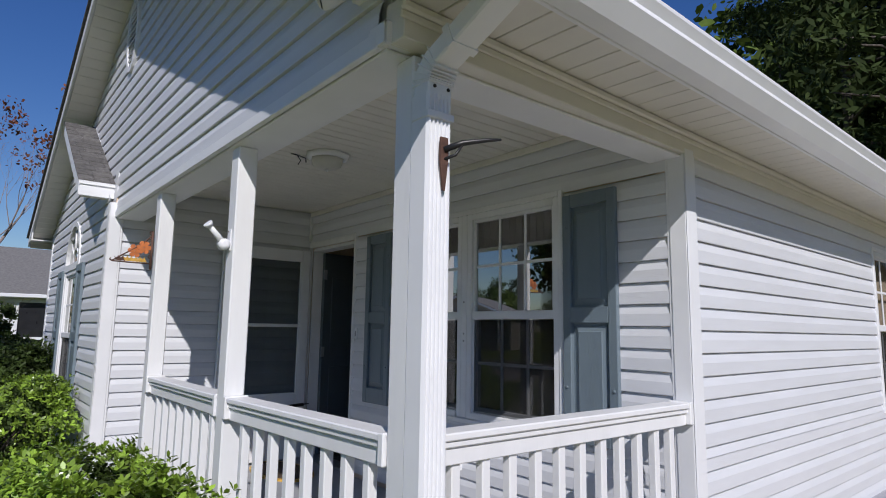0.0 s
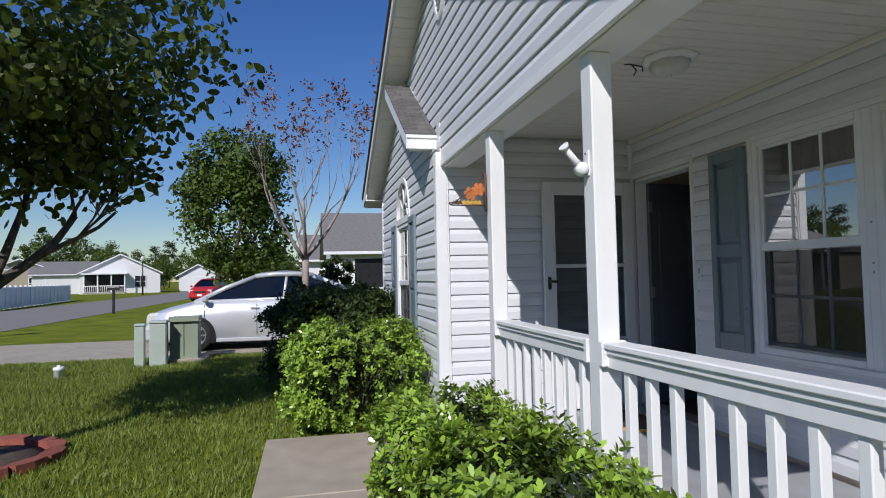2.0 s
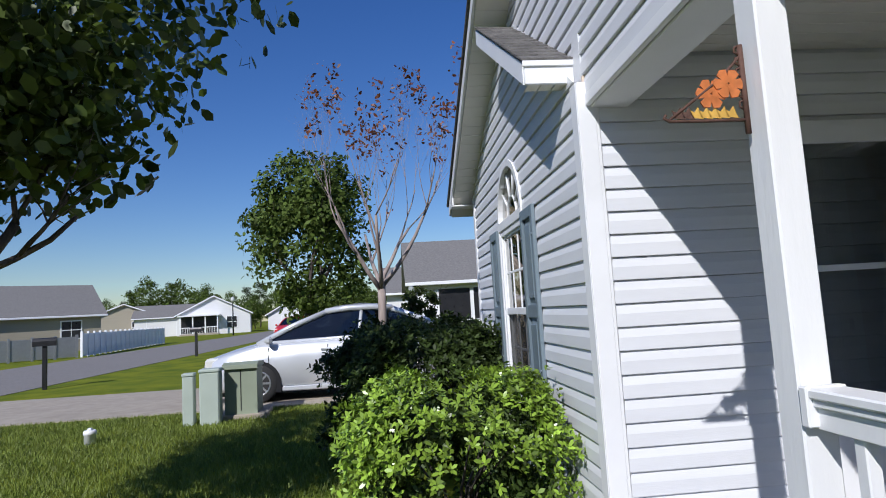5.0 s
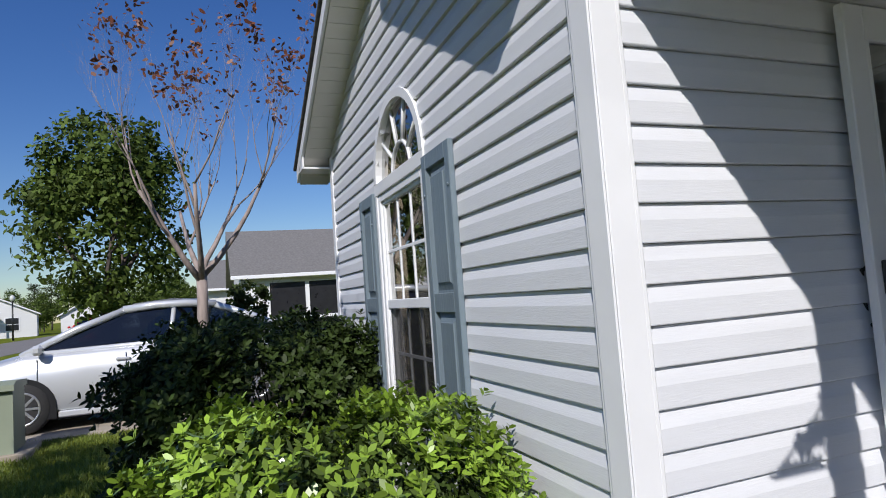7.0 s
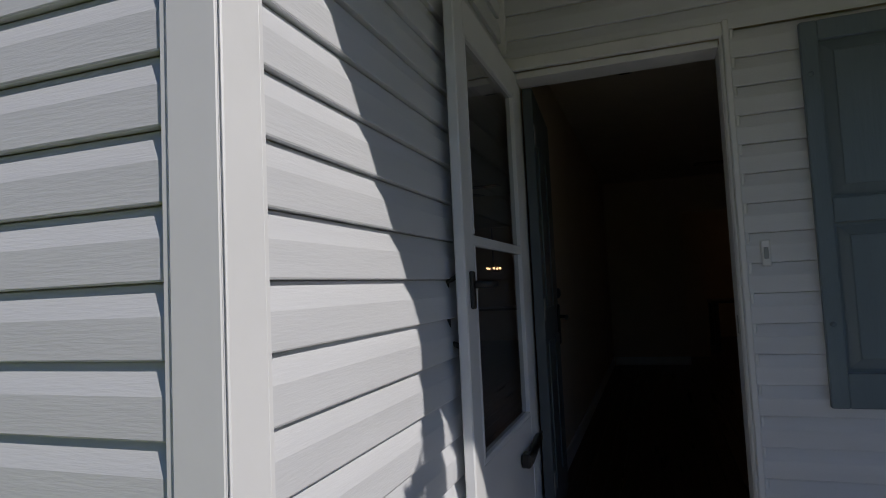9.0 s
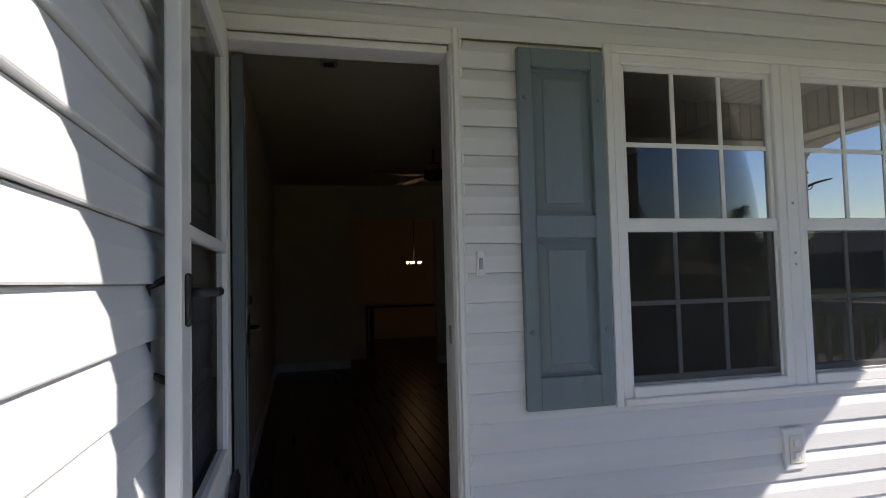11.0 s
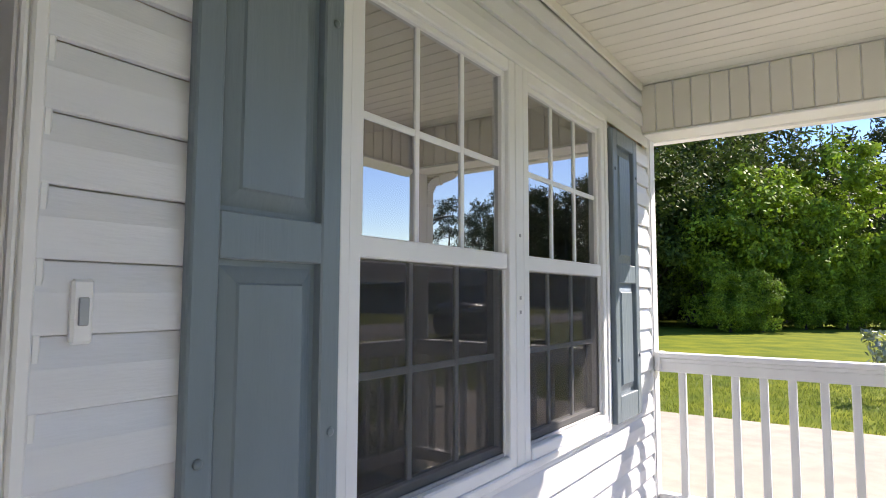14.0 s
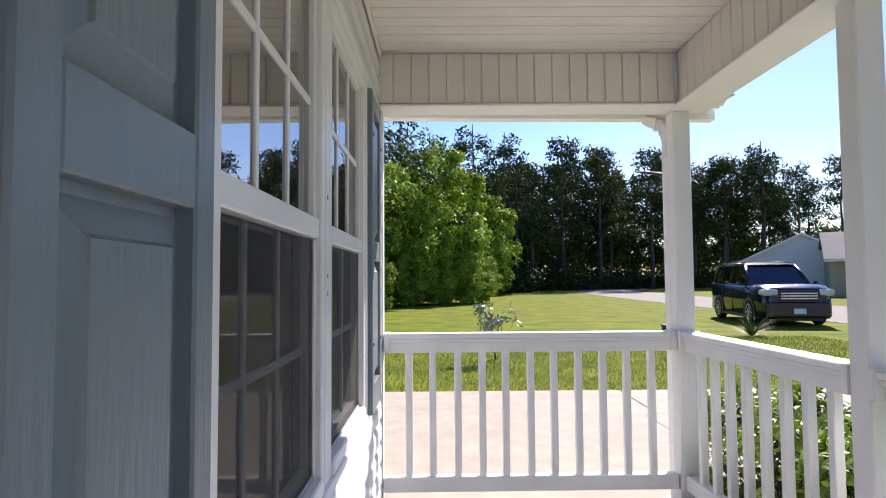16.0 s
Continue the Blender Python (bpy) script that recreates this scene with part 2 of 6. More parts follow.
def prism(poly, a0, a1, axis="x", bm=None):
    """A polygon in the two other axes, drawn out along one axis from a0 to a1."""
    bm = bm or bmesh.new()
    def at(p, a):
        return {"x": (a, p[0], p[1]), "y": (p[0], a, p[1]), "z": (p[0], p[1], a)}[axis]
    v0 = [bm.verts.new(at(p, a0)) for p in poly]
    v1 = [bm.verts.new(at(p, a1)) for p in poly]
    n = len(poly)
    fs = [bm.faces.new(v0), bm.faces.new(v1[::-1])]
    for i in range(n):
        fs.append(bm.faces.new((v0[i], v1[i], v1[(i + 1) % n], v0[(i + 1) % n])))
    bmesh.ops.recalc_face_normals(bm, faces=fs)
    return bm


def revolve(profile, at=(0, 0, 0), sides=16, axis="z", bm=None):
    bm = bm or bmesh.new()
    rings = []
    for r, h in profile:
        ring = []
        for k in range(sides):
            a = 2 * math.pi * k / sides
            c, s = r * math.cos(a), r * math.sin(a)
            p = {"z": (c, s, h), "y": (c, h, s), "x": (h, c, s)}[axis]
            ring.append(bm.verts.new(Vector(p) + Vector(at)))
        rings.append(ring)
    fs = []
    for r0, r1 in zip(rings, rings[1:]):
        for k in range(sides):
            f = bm.faces.new((r0[k], r0[(k + 1) % sides], r1[(k + 1) % sides], r1[k]))
            f.smooth = True
            fs.append(f)
    fs += [bm.faces.new(rings[0][::-1]), bm.faces.new(rings[-1])]
    bmesh.ops.recalc_face_normals(bm, faces=fs)
    return bm


def poly_mesh(name, verts, sides):
    """A mesh of separate faces with that many corners each, from an array of corners."""
    me = bpy.data.meshes.new(name)
    n = len(verts)
    me.vertices.add(n)
    me.vertices.foreach_set("co", np.asarray(verts, dtype=np.float32).ravel())
    f = n // sides
    me.loops.add(n)
    me.loops.foreach_set("vertex_index", np.arange(n, dtype=np.int32))
    me.polygons.add(f)
    me.polygons.foreach_set("loop_start", np.arange(f, dtype=np.int32) * sides)
    me.polygons.foreach_set("loop_total", np.full(f, sides, dtype=np.int32))
    me.update(calc_edges=True)
    return me


def leaf_verts(pts, nrm, size, rng, wide=0.5, shape="leaf", tilt=0.6):
    """Leaves at pts that face roughly along nrm."""
    n = len(pts)
    nn = nrm + rng.normal(0, tilt, (n, 3))
    nn /= np.linalg.norm(nn, axis=1, keepdims=True) + 1e-9
    r = rng.normal(0, 1, (n, 3))
    a = np.cross(nn, r)
    a /= np.linalg.norm(a, axis=1, keepdims=True) + 1e-9
    b = np.cross(nn, a)
    s = size * rng.uniform(0.6, 1.35, (n, 1))
    out = {"leaf": [(0, 0), (0.28, 0.42), (0.7, 0.5), (1, 0), (0.7, -0.5), (0.28, -0.42)], "diamond": [(0, 0), (0.5, 0.5), (1, 0), (0.5, -0.5)]}[shape]
    bend = rng.uniform(-0.25, 0.1, (n, 1))
    v = [pts + a * s * u + b * s * wide * w + nn * s * bend * (u * u) for u, w in out]
    return np.stack(v, axis=1).reshape(-1, 3), len(out)


def sprig_verts(pts, nrm, size, wide, rng, count=5):
    """Small rosettes of leaves at pts that open along nrm."""
    out = ((0, 0), (0.3, 0.40), (0.68, 0.5), (1, 0), (0.68, -0.5), (0.3, -0.40))
    nn = nrm + rng.normal(0, 0.35, nrm.shape)
    nn /= np.linalg.norm(nn, axis=1, keepdims=True) + 1e-9
    u = np.cross(nn, rng.normal(0, 1, nn.shape))
    u /= np.linalg.norm(u, axis=1, keepdims=True) + 1e-9
    w = np.cross(nn, u)
    leaves = []
    for k in range(count):
        ang = 2 * np.pi * k / count + rng.uniform(-0.4, 0.4, (len(pts), 1))
        side_ = u * np.cos(ang) + w * np.sin(ang)
        a = nn * rng.uniform(0.35, 1.0, (len(pts), 1)) + side_ * 0.8
        a /= np.linalg.norm(a, axis=1, keepdims=True)
        b = np.cross(nn, side_)
        up = np.cross(a, b)
        s_ = size * rng.uniform(0.65, 1.25, (len(pts), 1))
        base = pts + nn * rng.uniform(-0.012, 0.012, (len(pts), 1))
        leaves.append(np.stack([base + a * s_ * f + b * s_ * wide * g - up * s_ * 0.18 * f * f for f, g in out], axis=1))
    return np.concatenate(leaves).reshape(-1, 3), len(out)


def foliage(name, pts, nrm, size, mat, parent, rng, wide=0.5, shape="leaf", tilt=0.6, label=""):
    v, k = leaf_verts(np.asarray(pts), np.asarray(nrm), size, rng, wide, shape, tilt)
    me = poly_mesh(name, v, k)
    me.materials.append(mat)
    ob = new(name, me)
    ob.parent = parent
    if label:
        ob["label"] = label
    return ob


def ball_points(n, centre, radii, rng, shell=0.55):
    d = rng.normal(0, 1, (n, 3))
    d /= np.linalg.norm(d, axis=1, keepdims=True)
    r = rng.uniform(shell ** 3, 1, (n, 1)) ** (1 / 3)
    return np.asarray(centre) + d * r * np.asarray(radii), d


# ---- plan of the house ----
FLOOR_Z, CEIL_Z, BEAM_Z, RAIL_Z = 0.165, 2.615, 2.335, 1.10
XF, XWING, XWALL = 1.24, 1.20, 3.05          # porch gable, wing front, window wall
YSIDE, YWING, YEND, RIDGE_Y = 1.78, 5.87, 9.70, 5.74
EAVE_Z, PITCH = 2.62, 0.46
EXPO = 0.1143                                  # height of one course of siding


def roof_under(y):
    return EAVE_Z + PITCH * (RIDGE_Y - YSIDE - abs(y - RIDGE_Y))


def front(plane):
    return lambda u, d, z: (plane - d, u, z)


def side(plane):
    return lambda u, d, z: (u, plane - d, z)


PROFILE = ((-0.010, 0.007), (0.002, 0.0), (0.018, 0.0), (0.0195, 0.003), (0.0188, EXPO * 0.56), (0.0155, EXPO * 0.66), (0.0045, EXPO * 0.97), (-0.012, EXPO + 0.007))


def siding(parent, place, u0, u1, z0, z1, holes=(), limit=None, phase=0.0):
    """Courses of lapped vinyl on a wall, each a piece of its own, cut out round the holes (u0, u1, z0, z1)."""
    z = z0 + phase
    while z < z1 - 0.004:
        top = min(z + EXPO, z1)
        cuts = sorted({z, top, *(min(max(h, z), top) for a, b, c, d in holes for h in (c, d))})
        bm = bmesh.new()
        for b0, b1 in zip(cuts, cuts[1:]):
            if b1 - b0 < 0.003:
                continue
            mid = (b0 + b1) / 2
            spans = [(u0, u1)]
            for a, b, c, d in holes:
                if c < mid < d:
                    spans = [s for p, q in spans for s in ((p, min(q, a)), (max(p, b), q)) if s[1] - s[0] > 0.01]
            prof = []
            for d, h in PROFILE:
                hz = z + h
                if hz < b0 - 1e-6:
                    start = (d, hz)
                    prof = [start]
                    continue
                if prof and prof[-1][1] < b0 - 1e-6:
                    (d0, h0) = prof[-1]
                    k = (b0 - h0) / (hz - h0)
                    prof = [(d0 + (d - d0) * k, b0)]
                if hz > b1 + 0.0065:
                    if prof:
                        d0, h0 = prof[-1]
                        if hz > h0 and b1 > h0:
                            k = (b1 - h0) / (hz - h0)
                            prof.append((d0 + (d - d0) * k, b1))
                    break
                prof.append((d, hz))
            if len(prof) < 2:
                continue
            for p, q in spans:
                rows = []
                for d, hz in prof:
                    lo, hi = limit(hz) if limit else (u0, u1)
                    a, b = max(p, lo), min(q, hi)
                    if b - a < 0.01:
                        a = b = (max(p, lo) + min(q, hi)) / 2
                    rows.append((bm.verts.new(place(a, d, hz)), bm.verts.new(place(b, d, hz))))
                for r0, r1 in zip(rows, rows[1:]):
                    if (r0[0].co - r0[1].co).length > 0.005 or (r1[0].co - r1[1].co).length > 0.005:
                        bm.faces.new((r0[0], r0[1], r1[1], r1[0]))
        if bm.faces:
            bmesh.ops.recalc_face_normals(bm, faces=bm.faces)
            part("siding_course", bm, SIDING, parent)
        else:
            bm.free()
        z += EXPO


def holed_wall(name, place, u0, u1, z0, z1, thick, holes, mat, label, top=None):
    """A wall of boxes round its openings, behind the face plane."""
    bm = bmesh.new()
    us = sorted({u0, u1, *(h for a, b, c, d in holes for h in (a, b))})
    for a, b in zip(us, us[1:]):
        m = (a + b) / 2
        zs = [(z0, z1)]
        for p, q, c, d in holes:
            if p < m < q:
                zs = [s for lo, hi in zs for s in ((lo, min(hi, c)), (max(lo, d), hi)) if s[1] - s[0] > 0.005]
        for lo, hi in zs:
            p0, p1 = place(a, -0.02, lo), place(b, -thick, hi)
            box(*sorted((p0[0], p1[0])), *sorted((p0[1], p1[1])), lo, hi, bm=bm)
    return solid(name, bm, mat, label, "wall", "structure")


WIN = (2.54, 4.333, 0.80, 2.285)
DOOR = (4.985, 5.83, FLOOR_Z, 2.22)
AW = (7.275, 8.235, 0.62, 2.03)
SIDEWIN = (6.3, 7.23, 0.80, 2.2)
SIDEWIN2 = (9.6, 10.5, 0.80, 2.2)

# main wall behind the porch
wall_porch = holed_wall("wall_porch", front(XWALL), YSIDE + 0.02, YWING + 0.14, 0.0, 2.75, 0.14, [(2.60, 4.275, 0.86, 2.225), (4.965, 5.83, 0.0, 2.24)], INWALL, "white lapped vinyl wall behind the porch")
siding(wall_porch, front(XWALL), YSIDE + 0.06, YWING, FLOOR_Z + 0.042, CEIL_Z - 0.03, [(WIN[0] + 0.02, WIN[1] - 0.02, WIN[2] + 0.02, WIN[3] - 0.02), (4.95, YWING, 0.0, 2.30)])
# side wall with the eave
wall_side = holed_wall("wall_side", side(YSIDE), XWALL, 13.0, 0.0, EAVE_Z + 0.1, 0.14, [(SIDEWIN[0] + 0.06, SIDEWIN[1] - 0.06, 0.86, 2.14), (SIDEWIN2[0] + 0.06, SIDEWIN2[1] - 0.06, 0.86, 2.14)], INWALL, "white lapped vinyl side wall under the eave")
siding(wall_side, side(YSIDE), XWALL + 0.06, 13.0, 0.19, 2.38, [(SIDEWIN[0] + 0.02, SIDEWIN[1] - 0.02, SIDEWIN[2] + 0.02, SIDEWIN[3] - 0.02), (SIDEWIN2[0] + 0.02, SIDEWIN2[1] - 0.02, SIDEWIN2[2] + 0.02, SIDEWIN2[3] - 0.02)])
# wing: front wall under its own small gable, side wall towards the porch
wall_wing = thing("wall_wing", "white lapped vinyl front wall of the wing", "wall", kind="structure")
wing_core = holed_wall("wing_core", front(XWING), YWING, YEND, 0.0, 2.5, 0.14, [(7.33, 8.18, 0.68, 2.6)], INWALL, "wing wall core")
wing_core.parent = wall_wing
for _k in ("label", "category", "kind"):
    del wing_core[_k]


def wing_limit(z):
    left = min(YEND, RIDGE_Y + (RIDGE_Y - YSIDE) - (z - EAVE_Z) / PITCH) if z > EAVE_Z else YEND
    right = YWING if z < 2.47 else YWING + (z - 2.47) / 0.62
    return right, left


ARCH = [(AW[0] + 0.05, AW[1] - 0.05, AW[2], 2.20), (7.36, 8.15, 2.2, 2.36), (7.49, 8.02, 2.36, 2.47)]
siding(wall_wing, front(XWING), YWING + 0.04, YEND, 0.0794, 3.5, [(AW[0] + 0.02, AW[1] - 0.02, AW[2] + 0.02, AW[3])] + ARCH[1:] + [(AW[0] + 0.03, AW[1] - 0.03, AW[3] - 0.01, 2.2)], wing_limit)
bm = bmesh.new()
prism([(YWING, 2.5), (7.33, 2.5), (7.33, 3.5), (YWING + 0.1, 2.56)], XWING + 0.02, XWING + 0.14, "x", bm)
prism([(8.18, 2.5), (YEND, 2.5), (YEND - 0.1, 2.5), (8.18, 3.2)], XWING + 0.02, XWING + 0.14, "x", bm)
prism([(7.33, 2.6), (8.18, 2.6), (8.18, 3.2), (7.33, 3.5)], XWING + 0.02, XWING + 0.14, "x", bm)
part("gable_core", bm, SIDING, wall_wing)
wall_wing_side = solid("wall_wing_side", box(XWING + 0.02, XWALL + 0.2, YWING + 0.018, YWING + 0.13, 0, 2.75), SIDING, "white lapped vinyl wall beside the front door", "wall", "structure")
siding(wall_wing_side, side(YWING), XWING + 0.05, XWALL - 0.02, 0.0774, CEIL_Z - 0.02)
# upper gable over the porch
wall_gable = solid("wall_gable", prism([(YSIDE, BEAM_Z), (7.6, BEAM_Z), (7.6, roof_under(7.6)), (RIDGE_Y, roof_under(RIDGE_Y) - 0.02), (YSIDE, roof_under(YSIDE) - 0.02)], XF + 0.018, XF + 0.04, "x"), SIDING, "white lapped vinyl gable over the porch", "wall", "structure")


def gable_limit(z):
    k = max(0.0, (z - EAVE_Z) / PITCH)
    return YSIDE + 0.02 + k, min(YEND - k, YWING + 0.02 if z < 2.47 else YWING + 0.02 + (z - 2.47) / 0.62 + 0.02)


def gable_limit_full(z):
    lo, hi = gable_limit(z)
    return lo, min(hi, RIDGE_Y + (RIDGE_Y - YSIDE) - max(0, (z - EAVE_Z) / PITCH))


VENT_Y, VENT_Z, VENT_W, VENT_H = RIDGE_Y, 3.92, 0.20, 0.34
siding(wall_gable, front(XF), YSIDE, 9.0, BEAM_Z + 0.055, 4.46, [(VENT_Y - 0.15, VENT_Y + 0.15, VENT_Z - 0.28, VENT_Z + 0.28)], gable_limit_full)
tagged(solid("baseboard_gable", box(XF - 0.028, XF - 0.001, YSIDE + 0.02, YWING - 0.002, BEAM_Z - 0.005, BEAM_Z + 0.055, 0.004), TRIM, "white trim along the foot of the gable", "trim", "structure"))

# closing walls, floor and ceiling of the rooms
solid("wall_back", box(12.86, 13.0, YSIDE, YEND, 0, 2.6), INWALL, "plain closing wall", "wall", "structure")
solid("wall_north", box(XWING + 0.14, 13.0, YEND - 0.14, YEND, 0, 2.5), INWALL, "plain closing wall", "wall", "structure")
solid("floor_room", box(XWING + 0.14, 12.9, YWING + 0.13, YEND - 0.1, -0.1, FLOOR_Z + 0.02), INFLOOR, "dark wooden floor of the room", "floor", "structure")
room_floor = solid("floor", box(XWALL + 0.14, 12.9, YSIDE + 0.1, YWING + 0.12, -0.1, FLOOR_Z + 0.012), INFLOOR, "dark wooden floor inside the house", "floor", "structure")
for i in range(40):
    y = 2.2 + i * 0.09
    part("plank", box(XWALL + 0.1, 12.6, y + 0.002, y + 0.088, FLOOR_Z + 0.004, FLOOR_Z + 0.022, 0.002), INFLOOR, room_floor)
solid("ceiling_room", box(XWALL + 0.14, 12.86, YSIDE + 0.1, YEND - 0.14, 2.62, 2.70), INCEIL, "painted room ceiling", "ceiling", "structure")
solid("ceiling_wing", box(XWING + 0.14, XWALL + 0.139, YWING + 0.13, YEND - 0.14, 2.62, 2.70), INCEIL, "painted ceiling of the wing room", "ceiling", "structure")
HALL_X = 8.88
solid("wall_hall", box(XWALL + 0.14, HALL_X, 5.86, 5.98, FLOOR_Z, 2.62), INWALL, "beige wall of the entrance hall", "wall", "structure")
solid("wall_hall_end", box(HALL_X, HALL_X + 0.12, 4.90, 5.859, FLOOR_Z, 2.62), INWALL, "beige wall at the end of the hall", "wall", "structure")
solid("wall_hall_return", box(HALL_X + 0.12, 9.75, 4.90, 5.02, FLOOR_Z, 2.62), INWALL, "beige return wall of the hall", "wall", "structure")
solid("wall_hall_jamb", box(9.75, 9.87, 4.60, 5.02, FLOOR_Z, 2.62), INWALL, "beige wall beside the dining room opening", "wall", "structure")
solid("wall_hall_header", box(HALL_X, HALL_X + 0.12, 3.721, 4.899, 2.16, 2.62), INWALL, "beige wall over the dining room opening", "wall", "structure")
solid("wall_hall_pier", box(HALL_X - 0.02, HALL_X + 0.12, 2.061, 3.72, FLOOR_Z, 2.62), INWALL, "beige wall beside the dining room opening", "wall", "structure")
solid("baseboard_hall", box(XWALL + 0.2, HALL_X - 0.015, 5.845, 5.859, FLOOR_Z + 0.023, FLOOR_Z + 0.13, 0.003), PAINT, "white baseboard", "trim", "structure")
solid("baseboard_end", box(HALL_X - 0.014, HALL_X - 0.001, 4.90, 5.84, FLOOR_Z + 0.023, FLOOR_Z + 0.13, 0.003), PAINT, "white baseboard", "trim", "structure")
solid("baseboard_pier", box(HALL_X - 0.035, HALL_X - 0.021, 2.1, 3.72, FLOOR_Z + 0.023, FLOOR_Z + 0.13, 0.003), PAINT, "white baseboard", "trim", "structure")
solid("wall_partition", box(XWALL + 0.14, 12.9, 2.0, 2.06, FLOOR_Z, 2.62), INWALL, "beige inner wall", "wall", "structure")

# porch floor, beams, ceiling
porch_floor = solid("floor_porch", box(1.19, XWALL + 0.01, YSIDE - 0.02, YWING + 0.02, -0.1, FLOOR_Z, 0.012), PORCH_FLOOR, "grey painted concrete porch floor", "floor", "structure")
beam_front = solid("beam_front", box(XF + 0.041, XF + 0.178, YSIDE + 0.0, YWING, BEAM_Z + 0.002, CEIL_Z + 0.02), TRIM, "white boxed porch beam", "beam", "structure")
beam_side = solid("beam_side", box(XF + 0.178, XWALL, YSIDE + 0.001, YSIDE + 0.15, BEAM_Z + 0.002, CEIL_Z + 0.02), TRIM, "white boxed porch beam", "beam", "structure")
solid("trim_beam_front", box(XF + 0.0, XF + 0.20, YSIDE + 0.0, YWING - 0.003, BEAM_Z - 0.014, BEAM_Z, 0.004), TRIM, "white beam bottom trim", "trim", "structure")
solid("trim_beam_side", box(XF + 0.202, XWALL - 0.02, YSIDE - 0.012, YSIDE + 0.17, BEAM_Z - 0.014, BEAM_Z, 0.004), TRIM, "white beam bottom trim", "trim", "structure")
y = YSIDE + 0.20
while y < YWING - 0.05:
    part("panel", box(XF + 0.176, XF + 0.188, y, min(y + 0.091, YWING), BEAM_Z + 0.004, CEIL_Z - 0.004, 0.004), SOFFIT, beam_front)
    y += 0.095
x = XF + 0.20
while x < XWALL - 0.03:
    part("panel", box(x, min(x + 0.091, XWALL - 0.005), YSIDE + 0.148, YSIDE + 0.16, BEAM_Z + 0.004, CEIL_Z - 0.004, 0.004), SOFFIT, beam_side)
    x += 0.095
bm = bmesh.new()
y = YSIDE + 0.1
while y < YWING:
    box(XF + 0.1, XWALL, y + 0.003, min(y + 0.097, YWING + 0.05), CEIL_Z, CEIL_Z + 0.02, 0.003, bm=bm)
    y += 0.1
box(XF + 0.05, XWALL, YSIDE + 0.02, YWING, CEIL_Z + 0.012, CEIL_Z + 0.03, bm=bm)
solid("ceiling_porch", bm, SOFFIT, "cream grooved vinyl porch ceiling", "ceiling", "structure")
solid("trim_ceiling", box(XWALL - 0.035, XWALL - 0.019, YSIDE + 0.2, YWING - 0.02, CEIL_Z - 0.045, CEIL_Z - 0.001, 0.004), SOFFIT, "cream moulding under the porch ceiling", "trim", "structure")


# corner trims
def corner_trim(name, x, y, z0, z1, label):
    e = thing(name, label, "trim", kind="structure")
    part("corner_post", box(x - 0.026, x + 0.085, y - 0.026, y + 0.085, z0, z1, 0.007), TRIM, e)
    part("corner_flange", box(x - 0.031, x - 0.0265, y - 0.026, y + 0.064, z0, z1, 0.003), TRIM, e)
    part("corner_flange", box(x - 0.026, x + 0.064, y - 0.031, y - 0.0265, z0, z1, 0.003), TRIM, e)
    return e


corner_trim("trim_wing", XWING, YWING, 0.10, BEAM_Z + 0.12, "white vinyl corner post of the wing")
corner_trim("trim_gable", XF + 0.004, YSIDE - 0.0, BEAM_Z, EAVE_Z - 0.21, "white corner trim at the foot of the gable")
corner_trim("trim_house", XWALL + 0.005, YSIDE, 0.10, BEAM_Z + 0.03, "white vinyl corner post of the house")
solid("trim_wing_end", box(XWING - 0.026, XWING + 0.06, YEND - 0.075, YEND + 0.026, 0.1, EAVE_Z, 0.006), TRIM, "white vinyl corner post at the wing end", "trim", "structure")
solid("trim_inner_corner", box(XWALL - 0.04, XWALL, YWING - 0.04, YWING, 2.31, CEIL_Z - 0.05, 0.004), TRIM, "white inner corner trim", "trim", "structure")
solid("foundation_wing", box(XWING + 0.0, XWALL, YWING + 0.01, YWING + 0.1, -0.1, 0.16), FOUND, "grey concrete foundation", "foundation", "structure")
solid("foundation_front", box(XWING + 0.01, XWING + 0.1, YWING + 0.1, YEND, -0.1, 0.16), FOUND, "grey concrete foundation", "foundation", "structure")
solid("foundation_side", box(XWALL + 0.01, 13, YSIDE + 0.005, YSIDE + 0.1, -0.1, 0.22), FOUND, "grey concrete foundation", "foundation", "structure")

# ---- roof ----
ROOF_X0, ROOF_X1, OVER = 0.93, 13.3, 0.36
roof = thing("roof", "grey shingled gable roof with white fascia", "roof", kind="structure")


def slope_poly(y_eave, sgn, lift, thick):
    z_e, z_r = EAVE_Z - PITCH * OVER + lift, roof_under(RIDGE_Y) + lift
    return [(y_eave, z_e), (RIDGE_Y, z_r), (RIDGE_Y, z_r + thick), (y_eave, z_e + thick)]


